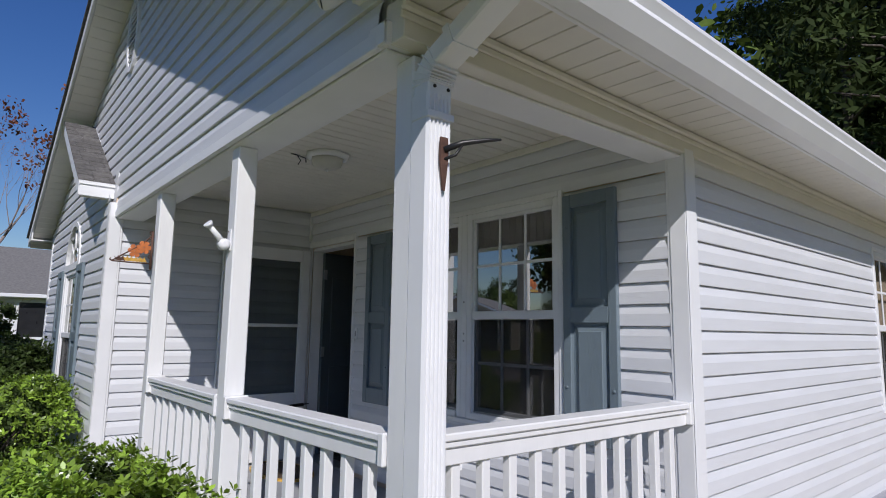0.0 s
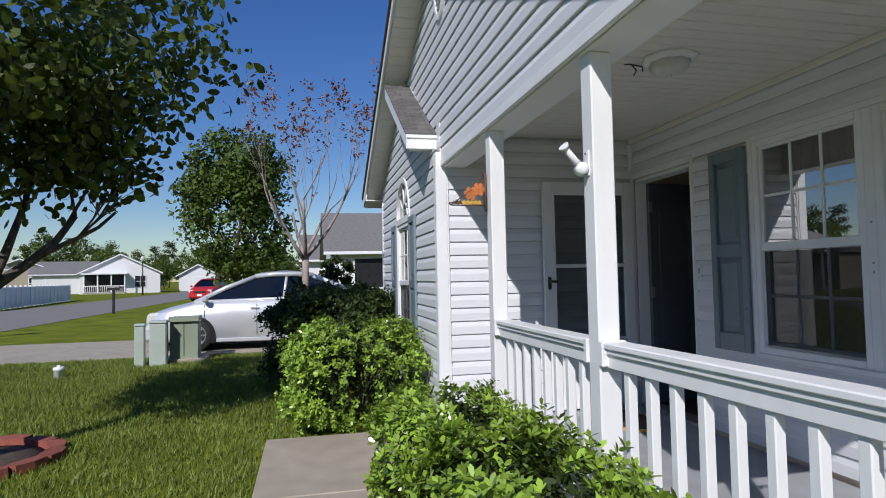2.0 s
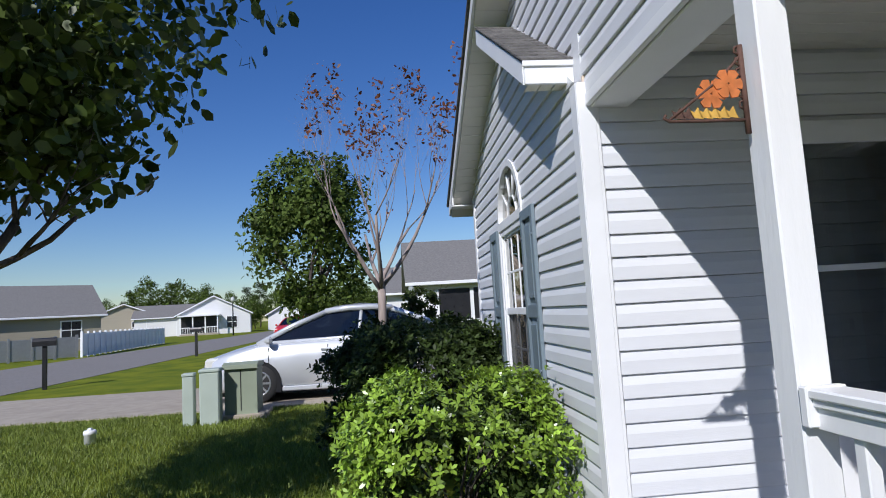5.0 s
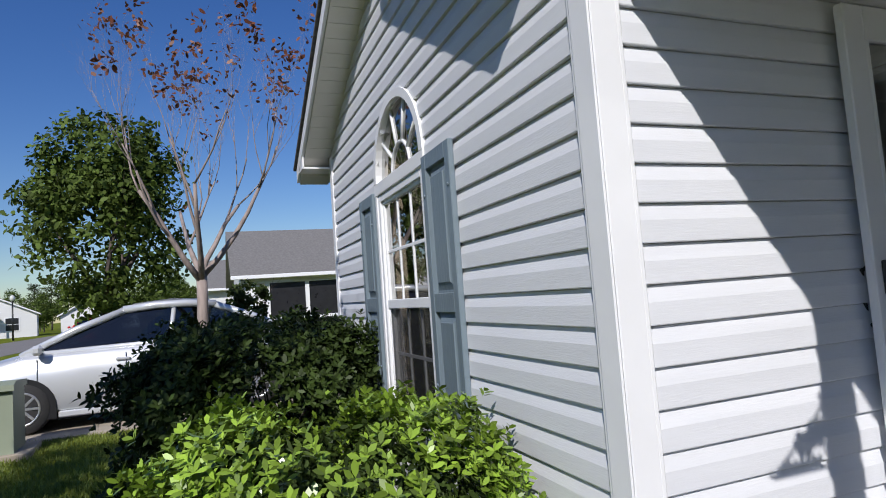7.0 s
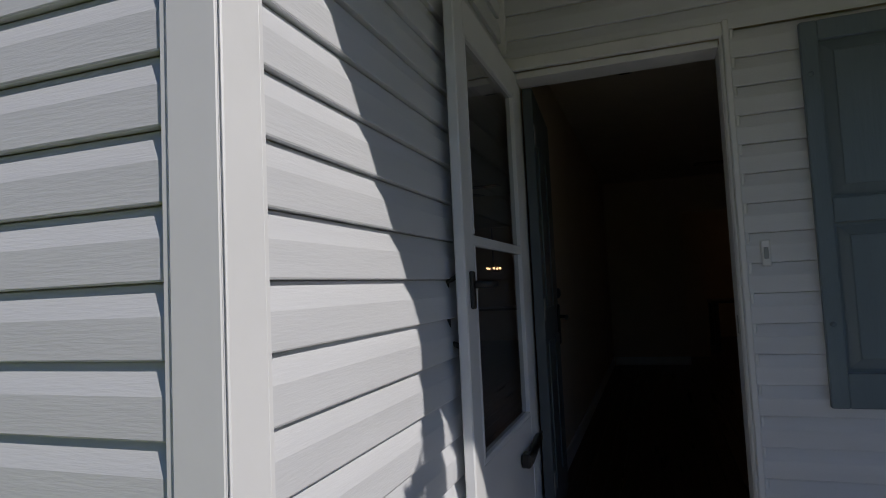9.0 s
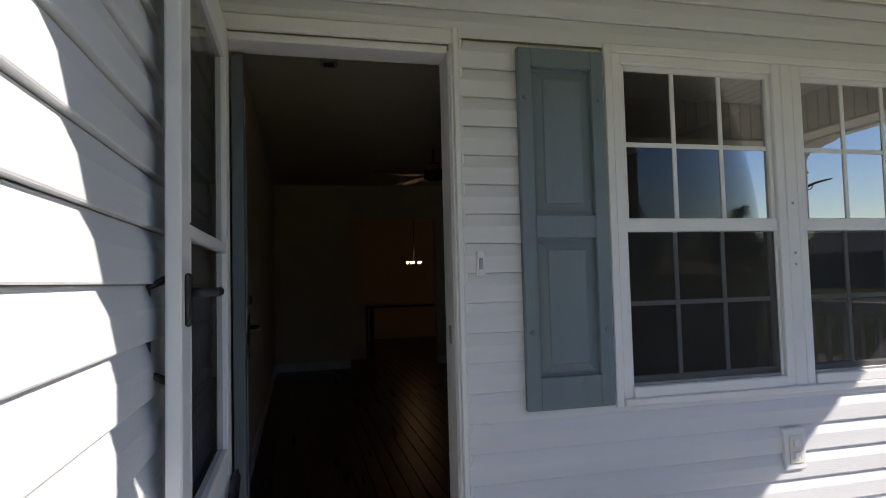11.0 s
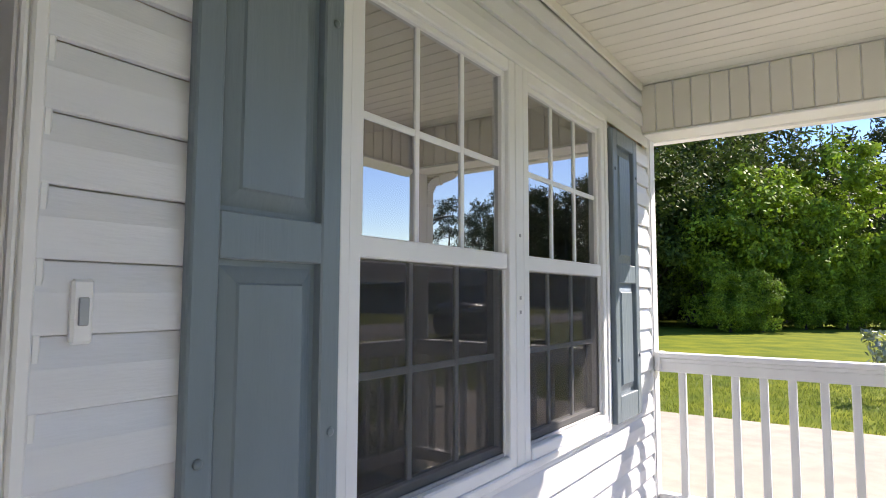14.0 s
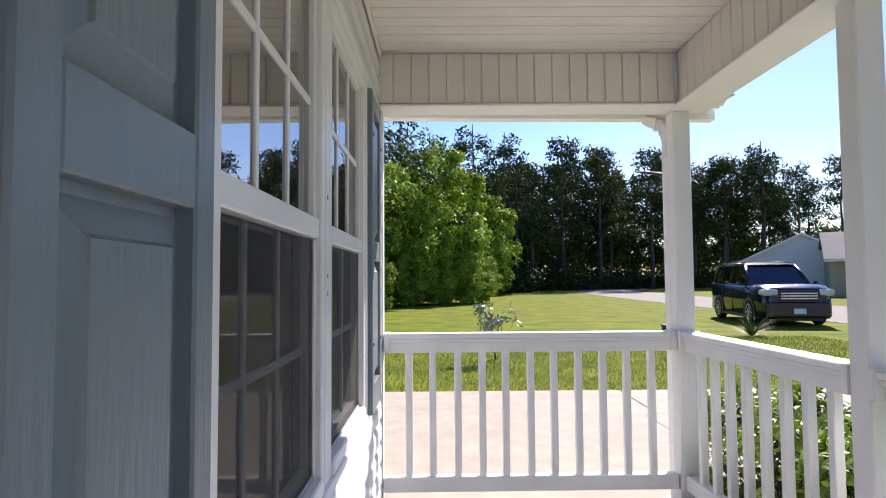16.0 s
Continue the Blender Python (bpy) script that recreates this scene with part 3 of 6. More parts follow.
for ye, sg in ((YSIDE - OVER, -1), (YEND - 0.001 + OVER - 0.0, 1)):
    part("deck", prism(slope_poly(ye, sg, 0.015, 0.11), ROOF_X0 + 0.03, ROOF_X1, "x"), TRIM, roof)
    part("shingles", prism(slope_poly(ye + sg * 0.03, sg, 0.126, 0.022), ROOF_X0 - 0.02, ROOF_X1 + 0.02, "x"), SHINGLE, roof, "dark grey shingles")
    part("rake_fascia", prism(slope_poly(ye, sg, 0.01, 0.115), ROOF_X0 + 0.004, ROOF_X0 + 0.028, "x"), TRIM, roof)
    n = 36
    for i in range(n):     # rake soffit panels, stepped across the overhang
        f0, f1 = i / n, (i + 0.96) / n
        ya, yb = ye + (RIDGE_Y - ye) * f0, ye + (RIDGE_Y - ye) * f1
        za, zb = EAVE_Z - PITCH * OVER + (roof_under(RIDGE_Y) - EAVE_Z + PITCH * OVER) * f0, EAVE_Z - PITCH * OVER + (roof_under(RIDGE_Y) - EAVE_Z + PITCH * OVER) * f1
        part("soffit_panel", prism([(ya, za - 0.004), (yb, zb - 0.004), (yb, zb + 0.01), (ya, za + 0.01)], ROOF_X0 + 0.03, XF - 0.02, "x"), SOFFIT, roof)
# boxed eave end over the wing corner
bm = box(ROOF_X0 + 0.006, XWING + 0.1, YEND + 0.0, YEND + OVER + 0.004, EAVE_Z - 0.10, EAVE_Z - 0.085)
prism([(YEND, EAVE_Z - 0.09), (YEND + OVER, EAVE_Z - 0.09), (YEND + OVER, EAVE_Z - 0.04), (YEND, EAVE_Z + 0.06)], ROOF_X0 + 0.008, ROOF_X0 + 0.024, "x", bm)
part("eave_box", bm, TRIM, roof)
part("eave_fascia", box(ROOF_X0 + 0.02, ROOF_X1, YEND + OVER + 0.002, YEND + OVER + 0.02, EAVE_Z - 0.105, EAVE_Z - 0.03, 0.003), TRIM, roof)
# side eave: flat soffit of grooved panels, fascia and gutter
eave_parts = [part("fascia", box(ROOF_X0 + 0.02, ROOF_X1, YSIDE - OVER - 0.02, YSIDE - OVER - 0.002, EAVE_Z - 0.218, EAVE_Z - 0.03, 0.003), TRIM, roof)]
x = ROOF_X0 + 0.05
while x < ROOF_X1 - 0.2:
    eave_parts.append(part("soffit_panel", box(x, x + 0.125, YSIDE - OVER, YSIDE - 0.03, EAVE_Z - 0.165, EAVE_Z - 0.153, 0.003), SOFFIT, roof))
    x += 0.131
eave_parts.append(part("frieze", box(XF, ROOF_X1, YSIDE - 0.03, YSIDE + 0.07, BEAM_Z + 0.001, EAVE_Z - 0.14, 0.004), SOFFIT, roof))
eave_parts.append(part("frieze_mould", box(XF - 0.02, ROOF_X1, YSIDE - 0.055, YSIDE - 0.031, EAVE_Z - 0.20, EAVE_Z - 0.167, 0.008), SOFFIT, roof))
eave_parts.append(part("frieze_mould", box(XF - 0.02, ROOF_X1, YSIDE - 0.043, YSIDE - 0.0305, EAVE_Z - 0.225, EAVE_Z - 0.201, 0.004), SOFFIT, roof))
gutter = thing("gutter", "white metal gutter along the eave", "gutter")
YG = YSIDE - OVER - 0.022
part("trough", prism([(YG, (EAVE_Z - 0.055) - 0.16), (YG - 0.07, (EAVE_Z - 0.055) - 0.16), (YG - 0.115, (EAVE_Z - 0.055) - 0.10), (YG - 0.105, (EAVE_Z - 0.055) - 0.075), (YG - 0.125, (EAVE_Z - 0.055) - 0.045), (YG - 0.125, (EAVE_Z - 0.055) - 0.03), (YG - 0.11, (EAVE_Z - 0.055) - 0.03), (YG - 0.11, (EAVE_Z - 0.055) - 0.05), (YG - 0.06, (EAVE_Z - 0.055) - 0.145), (YG, (EAVE_Z - 0.055) - 0.145)], ROOF_X0, ROOF_X1, "x"), TRIM, gutter)
part("end_cap", prism([(YG, (EAVE_Z - 0.055) - 0.16), (YG - 0.07, (EAVE_Z - 0.055) - 0.16), (YG - 0.115, (EAVE_Z - 0.055) - 0.10), (YG - 0.125, (EAVE_Z - 0.055) - 0.03), (YG, (EAVE_Z - 0.055) - 0.03)], ROOF_X0 - 0.004, ROOF_X0, "x"), TRIM, gutter)
# the side of the house runs slightly out of square from the porch corner
SWING = Matrix.Translation((XWALL, YSIDE, 0)) @ Matrix.Rotation(radians(2.0), 4, "Z") @ Matrix.Translation((-XWALL, -YSIDE, 0))
for ob in eave_parts:
    ob.matrix_local = SWING
for ob in (wall_side, gutter):
    ob.matrix_world = SWING
# small shingled slope of the wing over the porch corner
RET = 0.62
small_roof = thing("roof_wing", "small dark shingled slope over the wing corner", "roof", kind="structure")
ry0, rz0, ry1 = 6.02, 2.545, 7.42
rz1 = rz0 + RET * (ry1 - ry0)
part("deck", prism([(ry0, rz0), (ry1, rz1), (ry1, rz1 + 0.09), (ry0, rz0 + 0.09)], 0.97, XF - 0.018, "x"), TRIM, small_roof)
part("fascia", box(0.955, XF - 0.019, ry0 - 0.022, ry0 - 0.002, rz0 - 0.035, rz0 + 0.085, 0.004), TRIM, small_roof)
part("drip_edge", box(0.945, XF - 0.019, ry0 - 0.034, ry0 - 0.023, rz0 + 0.06, rz0 + 0.092, 0.003), TRIM, small_roof)
part("rake_trim", prism([(ry0, rz0 - 0.03), (ry1, rz1 - 0.03), (ry1, rz1 + 0.092), (ry0, rz0 + 0.092)], 0.95, 0.968, "x"), TRIM, small_roof)
for i in range(3):
    part("soffit_panel", box(0.975 + i * 0.075, 1.045 + i * 0.075, ry0, YWING + 0.25, rz0 - 0.03, rz0 - 0.018, 0.002), SOFFIT, small_roof)
for i in range(13):
    f0 = i / 13
    ya, za = ry0 - 0.03 + (ry1 - ry0) * f0, rz0 + 0.095 + (rz1 - rz0) * f0
    x = 0.94 - random.uniform(0, 0.06)
    while x < XF - 0.03:
        w = random.uniform(0.09, 0.2)
        a, b = max(x, 0.94), min(x + w - 0.004, XF - 0.02)
        if b - a > 0.02:
            part("shingle", prism([(ya, za), (ya + 0.14, za + 0.14 * RET - 0.006), (ya + 0.14, za + 0.14 * RET + 0.001), (ya, za + 0.009 + random.uniform(0, 0.003))], a, b, "x"), SHINGLE, small_roof)
        x += w


# ---- porch parts ----
POSTS = ((1.368, 1.787), (1.305, 3.158), (1.294, 4.556))


def porch_post(x, y, label, group="porch posts"):
    e = thing("porch_post", label, "post", (x, y, FLOOR_Z), group=group)
    part("shaft", box(-0.049, 0.049, -0.049, 0.049, 0, BEAM_Z - 0.014 - FLOOR_Z, 0.006), PAINT, e)
    part("foot_trim", box(-0.06, 0.06, -0.06, 0.06, 0.0, 0.09, 0.005), PAINT, e)
    return e


for x, y in POSTS:
    porch_post(x, y, "square white painted porch post with scuffs")


def railing(a, b, n, label):
    """A white rail with square balusters that runs from point a to point b."""
    A, B = Vector((*a, 0)), Vector((*b, 0))
    l = (B - A).length
    e = thing("balustrade", label, "balustrade", tuple(A), math.degrees(math.atan2(B.y - A.y, B.x - A.x)), group="porch railings")
    def bar(nm, w, z0, z1, bev, lo=0.0, hi=l):
        part(nm, box(lo, hi, -w, w, z0, z1, bev), PAINT, e)
    bar("top_cap", 0.052, RAIL_Z - 0.026, RAIL_Z, 0.005)
    bar("top_moulding", 0.042, RAIL_Z - 0.048, RAIL_Z - 0.027, 0.004)
    bar("top_rail", 0.030, RAIL_Z - 0.105, RAIL_Z - 0.049, 0.003)
    bar("bottom_rail", 0.030, FLOOR_Z + 0.085, FLOOR_Z + 0.165, 0.004)
    bar("bracket", 0.058, RAIL_Z - 0.10, RAIL_Z + 0.004, 0.004, 0.0, 0.03)
    bar("bracket", 0.058, RAIL_Z - 0.10, RAIL_Z + 0.004, 0.004, l - 0.03, l)
    step = l / (n + 1)
    for i in range(n):
        c = step * (i + 1) + random.uniform(-0.004, 0.004)
        q = part("baluster", box(-0.019, 0.019, -0.019, 0.019, FLOOR_Z + 0.160, RAIL_Z - 0.10, 0.004), PAINT, e)
        q.matrix_local = Matrix.Translation((c, 0, 0))
    return e


FRONT_RAIL = "white wooden porch railing with square balusters"
railing((1.366, 1.842), (1.307, 3.108), 8, FRONT_RAIL)
railing((1.304, 3.208), (1.295, 4.501), 8, FRONT_RAIL)
railing((1.424, 1.79), (XWALL - 0.03, 1.806), 11, "white wooden porch railing towards the side yard")

# downspout on the corner post
spout = thing("downspout", "white ridged metal downspout strapped to the corner post", "downspout")
bm = bmesh.new()
poly = [(1.285, 1.78), (1.285, 1.705)]
for i in range(6):
    x = 1.287 + 0.0155 * i
    poly += [(x, 1.702), (x + 0.005, 1.694), (x + 0.010, 1.694), (x + 0.015, 1.702)]
poly += [(1.385, 1.705), (1.385, 1.78)]
prism(poly, 0.10, 2.17, "z", bm)
part("pipe", bm, TRIM, spout)
part("strap", box(1.281, 1.389, 1.689, 1.779, 2.085, 2.11, 0.003), TRIM, spout)
part("lower_elbow", box(1.283, 1.387, 1.58, 1.775, 0.06, 0.125, 0.012), TRIM, spout)
bm = prism([(1.696, 2.15), (1.696, 2.225), (1.675, 2.25), (1.40, 2.36), (1.345, 2.40), (1.335, 2.435), (1.40, 2.435), (1.425, 2.412), (1.54, 2.375), (1.72, 2.305), (1.777, 2.25), (1.777, 2.15)], 1.287, 1.383, "x")
bmesh.ops.bevel(bm, geom=bm.edges[:], offset=0.006, segments=1, affect="EDGES")
part("elbow", bm, TRIM, spout)
part("elbow_sleeve", prism([(1.60, 2.274), (1.575, 2.284), (1.605, 2.356), (1.63, 2.346)], 1.282, 1.388, "x"), TRIM, spout)
for sx in (1.31, 1.365):
    part("screw", revolve([(0.006, 0.0), (0.006, -0.004), (0.002, -0.006)], (sx, 1.696, 2.19), 8, "y"), BLACK, spout)
for i in range(6):
    a = i / 5
    part("elbow_rib", box(-0.051, 0.051, -0.046, 0.046, -0.003, 0.003, 0.002, m=Matrix.Translation((1.335, 1.736 - 0.05 * a * a, 2.205 + 0.075 * a)) @ Matrix.Rotation(radians(60) * a, 4, "X")), TRIM, spout)
spout.location = (0.03, -0.045, 0.0)

hook = thing("plant_hook", "black iron plant hook screwed to the downspout post", "hook", (1.372, 1.647, 1.955))
part("plate", prism([(-0.014, 0.07), (0.014, 0.07), (0.016, 0.0), (0.004, -0.10), (-0.004, -0.10), (-0.016, 0.0)], -0.012, -0.004, "y"), RUST, hook)
part("arm", tube([(0, -0.008, 0.03), (0.05, -0.04, 0.055), (0.12, -0.08, 0.07), (0.16, -0.10, 0.075)], [0.011, 0.010, 0.007, 0.004], 7), BLACK, hook)
part("brace", tube([(0, -0.008, 0.0), (0.03, -0.03, 0.015), (0.05, -0.04, 0.05)], 0.005, 6), BLACK, hook)

hook2 = thing("lamp_hook", "small bent black wire hook under the porch ceiling", "hook", (1.93, 4.0, CEIL_Z))
part("wire", tube([(0, 0, 0), (0.03, -0.03, -0.01), (0.05, -0.05, -0.05), (0.035, -0.04, -0.08)], 0.004, 6), BLACK, hook2)
part("wire_arm", tube([(0.03, -0.03, -0.01), (0.08, -0.06, -0.03), (0.085, -0.06, -0.06)], 0.004, 6), BLACK, hook2)

flag = thing("flag_holder", "white cast flagpole bracket on the porch post", "bracket", (1.256, 3.158, 1.85))
flag.scale = (0.78, 0.78, 0.78)
part("base_plate", box(-0.008, 0.0, -0.022, 0.022, -0.07, 0.07, 0.003), TRIM, flag)
part("hub", revolve([(0.012, -0.03), (0.034, -0.026), (0.036, 0.026), (0.012, 0.03)], (-0.04, 0.0, -0.03), 16, "y"), TRIM, flag)
part("socket", tube([(-0.045, 0.0, -0.02), (-0.085, -0.008, 0.02), (-0.14, -0.02, 0.075)], [0.021, 0.018, 0.016], 12), TRIM, flag)
part("socket_rim", tube([(-0.14, -0.02, 0.075), (-0.153, -0.023, 0.088)], [0.026, 0.030], 12), TRIM, flag)
for z in (-0.055, 0.055):
    part("screw", revolve([(0.004, -0.012), (0.006, -0.0085)], (0, 0.012, z), 8, "x"), RUST, flag)

sign = thing("garden_sign", "orange flower cut-out on a scrolled rusty iron bracket", "sign", (1.226, 4.566, 1.838))
part("back_bar", tube([(0, 0, 0.22), (0, 0, -0.04)], 0.0085, 6), RUST, sign)
part("lower_bar", tube([(0, 0, 0), (-0.13, 0, 0), (-0.23, 0, 0.002), (-0.245, 0, 0.012), (-0.238, 0, 0.02)], 0.0048, 6), RUST, sign)
part("diagonal_bar", tube([(0, 0, 0.19), (-0.07, 0, 0.12), (-0.23, 0, 0.005)], 0.0045, 6), RUST, sign)
for i in range(6):
    z = 0.03 + i * 0.032
    part("scroll", tube([(-0.004, 0, z), (-0.018, 0, z + 0.01), (-0.016, 0, z + 0.024), (-0.004, 0, z + 0.026)], 0.0035, 5), RUST, sign)
rs = np.random.default_rng(5)
for i, (fx, fz) in enumerate(((-0.048, 0.105), (-0.100, 0.078))):
    c = Vector((fx, -0.004 + 0.004 * i, fz))
    bm = bmesh.new()
    for k in range(6):
        a = k * math.pi / 3 + i
        prism([(c.x + 0.008 * math.cos(a - 1.2), c.z + 0.008 * math.sin(a - 1.2)), (c.x + 0.042 * math.cos(a - 0.4), c.z + 0.042 * math.sin(a - 0.4)), (c.x + 0.046 * math.cos(a), c.z + 0.046 * math.sin(a)), (c.x + 0.040 * math.cos(a + 0.4), c.z + 0.040 * math.sin(a + 0.4)), (c.x + 0.008 * math.cos(a + 1.2), c.z + 0.008 * math.sin(a + 1.2))], c.y - 0.002 - 0.0004 * k, c.y + 0.0015, "y", bm)
    part("flower", bm, ORANGE, sign)
for i in range(7):
    x = -0.03 - 0.026 * i
    part("leaf", prism([(x + 0.006, 0.006), (x - 0.026, 0.010), (x - 0.034, 0.034), (x - 0.020, 0.026), (x - 0.008, 0.042), (x - 0.002, 0.022)], -0.001, 0.002, "y"), YELLOW if i < 5 else RUST, sign)

lamp = thing("ceiling_light", "frosted faceted porch ceiling light on a white base", "lamp", (2.13, 3.85, CEIL_Z))
part("base", revolve([(0.15, 0.0), (0.155, -0.012), (0.14, -0.03), (0.12, -0.034)], (0, 0, 0), 8), TRIM, lamp)
part("shade", revolve([(0.115, -0.034), (0.105, -0.075), (0.07, -0.10), (0.03, -0.108)], (0, 0, 0), 8), FROST, lamp)
part("finial", revolve([(0.012, -0.107), (0.010, -0.118), (0.004, -0.124)], (0, 0, 0), 10), TRIM, lamp)

flood = thing("flood_lamp", "white twin flood lamp under the gable corner", "lamp", (1.19, 1.88, BEAM_Z + 0.255))
part("mount", box(0.0, 0.04, -0.055, 0.055, -0.055, 0.055, 0.006), TRIM, flood)
for s in (-1, 1):
    part("lamp_head", tube([(0.0, 0.02 * s, -0.005), (-0.03, 0.035 * s, -0.03), (-0.07, 0.065 * s, -0.05), (-0.10, 0.085 * s, -0.06)], [0.012, 0.022, 0.038, 0.042], 14), TRIM, flood)
    part("lamp_lens", revolve([(0.038, 0), (0.026, 0.01), (0.006, 0.015)], (0, 0, 0), 14), FROST, flood).matrix_local = Matrix.Translation((-0.1005, 0.0855 * s, -0.0602)) @ Vector((-0.8, 0.6 * s, -0.2)).to_track_quat("Z", "Y").to_matrix().to_4x4()


# ---- windows ----
def pane_grid(parent, place, u0, u1, z0, z1, cols, rows, depth, bar=0.02, mat=GLASS, barmat=TRIM):
    for i in range(cols):
        for j in range(rows):
            a, b = u0 + (u1 - u0) * i / cols, u0 + (u1 - u0) * (i + 1) / cols
            c, d = z0 + (z1 - z0) * j / rows, z0 + (z1 - z0) * (j + 1) / rows
            bm = bmesh.new()
            bm.faces.new([bm.verts.new(place(u, depth, z)) for u, z in ((a, c), (b, c), (b, d), (a, d))])
            g = part("pane", bm, mat, parent)
            g.visible_shadow = False
    for i in range(1, cols):
        u = u0 + (u1 - u0) * i / cols
        part("muntin", wbox(place, u - bar / 2, u + bar / 2, z0, z1, depth - 0.006, depth + 0.006, 0.002), barmat, parent)
    for j in range(1, rows):
        z = z0 + (z1 - z0) * j / rows
        for i in range(cols):
            a, b = u0 + (u1 - u0) * i / cols + (bar / 2 if i else 0), u0 + (u1 - u0) * (i + 1) / cols - (bar / 2 if i < cols - 1 else 0)
            part("muntin", wbox(place, a, b, z - bar / 2, z + bar / 2, depth - 0.0055, depth + 0.0055, 0.002), barmat, parent)


def wbox(place, u0, u1, z0, z1, d0, d1, bev=0.0):
    p0, p1 = place(u0, d0, z0), place(u1, d1, z1)
    return box(*sorted((p0[0], p1[0])), *sorted((p0[1], p1[1])), z0, z1, bev)


def sash_window(parent, place, u0, u1, z0, z1, mid, cols=3, rows=2, screen=True, lower_rows=2):
    """Frame, two sashes and panes in an opening; d grows outwards from the siding's plane."""
    t = 0.045
    part("jamb", wbox(place, u0, u0 + t, z0, z1, -0.05, 0.02, 0.004), TRIM, parent)
    part("jamb", wbox(place, u1 - t, u1, z0, z1, -0.05, 0.02, 0.004), TRIM, parent)
    part("head", wbox(place, u0 + t, u1 - t, z1 - t, z1, -0.05, 0.019, 0.004), TRIM, parent)
    part("sill", wbox(place, u0 + t, u1 - t, z0, z0 + t, -0.05, 0.028, 0.005), TRIM, parent)
    up = thing("upper_sash", "", "")
    part_of(up, parent)
    a, b, s = u0 + t, u1 - t, 0.022
    part("meeting_rail", wbox(place, a, b, mid - 0.025, mid + 0.03, -0.03, 0.012, 0.004), TRIM, up)
    for p, q in ((a, a + s), (b - s, b)):
        part("stile", wbox(place, p, q, mid + 0.03, z1 - t, -0.025, 0.004, 0.003), TRIM, up)
    part("top_rail", wbox(place, a + s, b - s, z1 - t - s, z1 - t, -0.025, 0.0045, 0.003), TRIM, up)
    pane_grid(up, place, a + s, b - s, mid + 0.03, z1 - t - s, cols, rows, -0.012)
    lo = thing("lower_sash", "", "")
    part_of(lo, parent)
    for p, q in ((a, a + s), (b - s, b)):
        part("stile", wbox(place, p, q, z0 + t, mid - 0.025, -0.045, -0.012, 0.003), TRIM, lo)
    part("bottom_rail", wbox(place, a + s, b - s, z0 + t, z0 + t + 0.035, -0.045, -0.0115, 0.003), TRIM, lo)
    pane_grid(lo, place, a + s, b - s, z0 + t + 0.035, mid - 0.025, cols, lower_rows, -0.032)
    if screen:
        sc = thing("screen", "", "")
        part_of(sc, parent)
        bm = bmesh.new()
        bm.faces.new([bm.verts.new(place(u, -0.002, z)) for u, z in ((a + 0.012, z0 + t + 0.012), (b - 0.012, z0 + t + 0.012), (b - 0.012, mid - 0.03), (a + 0.012, mid - 0.03))])
        part("screen_mesh", bm, SCREEN, sc, "dark insect screen")
        for p, q in ((a, a + 0.013), (b - 0.013, b)):
            part("screen_frame", wbox(place, p, q, z0 + t, mid - 0.027, -0.008, 0.004, 0.002), TRIM, sc)
        part("screen_frame", wbox(place, a + 0.013, b - 0.013, z0 + t, z0 + t + 0.013, -0.008, 0.0042, 0.002), UTILGREY, sc)


def part_of(ob, parent):
    ob.parent = parent
    for k in ("label", "category", "group", "kind"):
        if k in ob:
            del ob[k]


UTILGREY = material("grey_aluminium", (0.35, 0.36, 0.37), 0.4, 0.06, 8, metal=0.6)
P = front(XWALL)
win1 = thing("window_1", "white twin sash window with white grilles", "window", kind="structure")
MID = 1.53
UM = (WIN[0] + WIN[1]) / 2
for (a, b) in ((WIN[0] + 0.035, UM - 0.03), (UM + 0.03, WIN[1] - 0.035)):
    sash_window(win1, P, a, b, WIN[2] + 0.03, WIN[3] - 0.035, MID)
part("mullion", wbox(P, UM - 0.03, UM + 0.03, WIN[2] + 0.03, WIN[3] - 0.035, -0.05, 0.021, 0.004), TRIM, win1)
for z in (0.82, 0.60, 0.55):
    part("screw_hole", wbox(P, UM - 0.006, UM + 0.006, WIN[2] + z, WIN[2] + z + 0.012, 0.021, 0.0225), UTILGREY, win1)
part("casing", wbox(P, WIN[0], WIN[0] + 0.035, WIN[2], WIN[3], 0.0, 0.026, 0.004), TRIM, win1)
part("casing", wbox(P, WIN[1] - 0.035, WIN[1], WIN[2], WIN[3], 0.0, 0.026, 0.004), TRIM, win1)
part("casing_head", wbox(P, WIN[0] + 0.035, WIN[1] - 0.035, WIN[3] - 0.035, WIN[3], 0.0, 0.027, 0.004), TRIM, win1)
part("casing_sill", wbox(P, WIN[0] + 0.035, WIN[1] - 0.035, WIN[2], WIN[2] + 0.03, 0.0, 0.034, 0.005), TRIM, win1)
for i, (a, b) in enumerate(((SIDEWIN[0], SIDEWIN[1]), (SIDEWIN2[0], SIDEWIN2[1]))):
    w = thing("window_%d" % (i + 2), "white sash window in the side wall", "window", kind="structure")
    w.matrix_world = SWING
    Q = side(YSIDE)
    sash_window(w, Q, a + 0.03, b - 0.03, 0.83, 2.17, 1.5, 3, 2)
    for p, q, c, d in ((a, a + 0.03, 0.8, 2.2), (b - 0.03, b, 0.8, 2.2), (a + 0.03, b - 0.03, 2.17, 2.2), (a + 0.03, b - 0.03, 0.8, 0.83)):
        part("casing", wbox(Q, p, q, c, d, 0, 0.026, 0.004), TRIM, w)

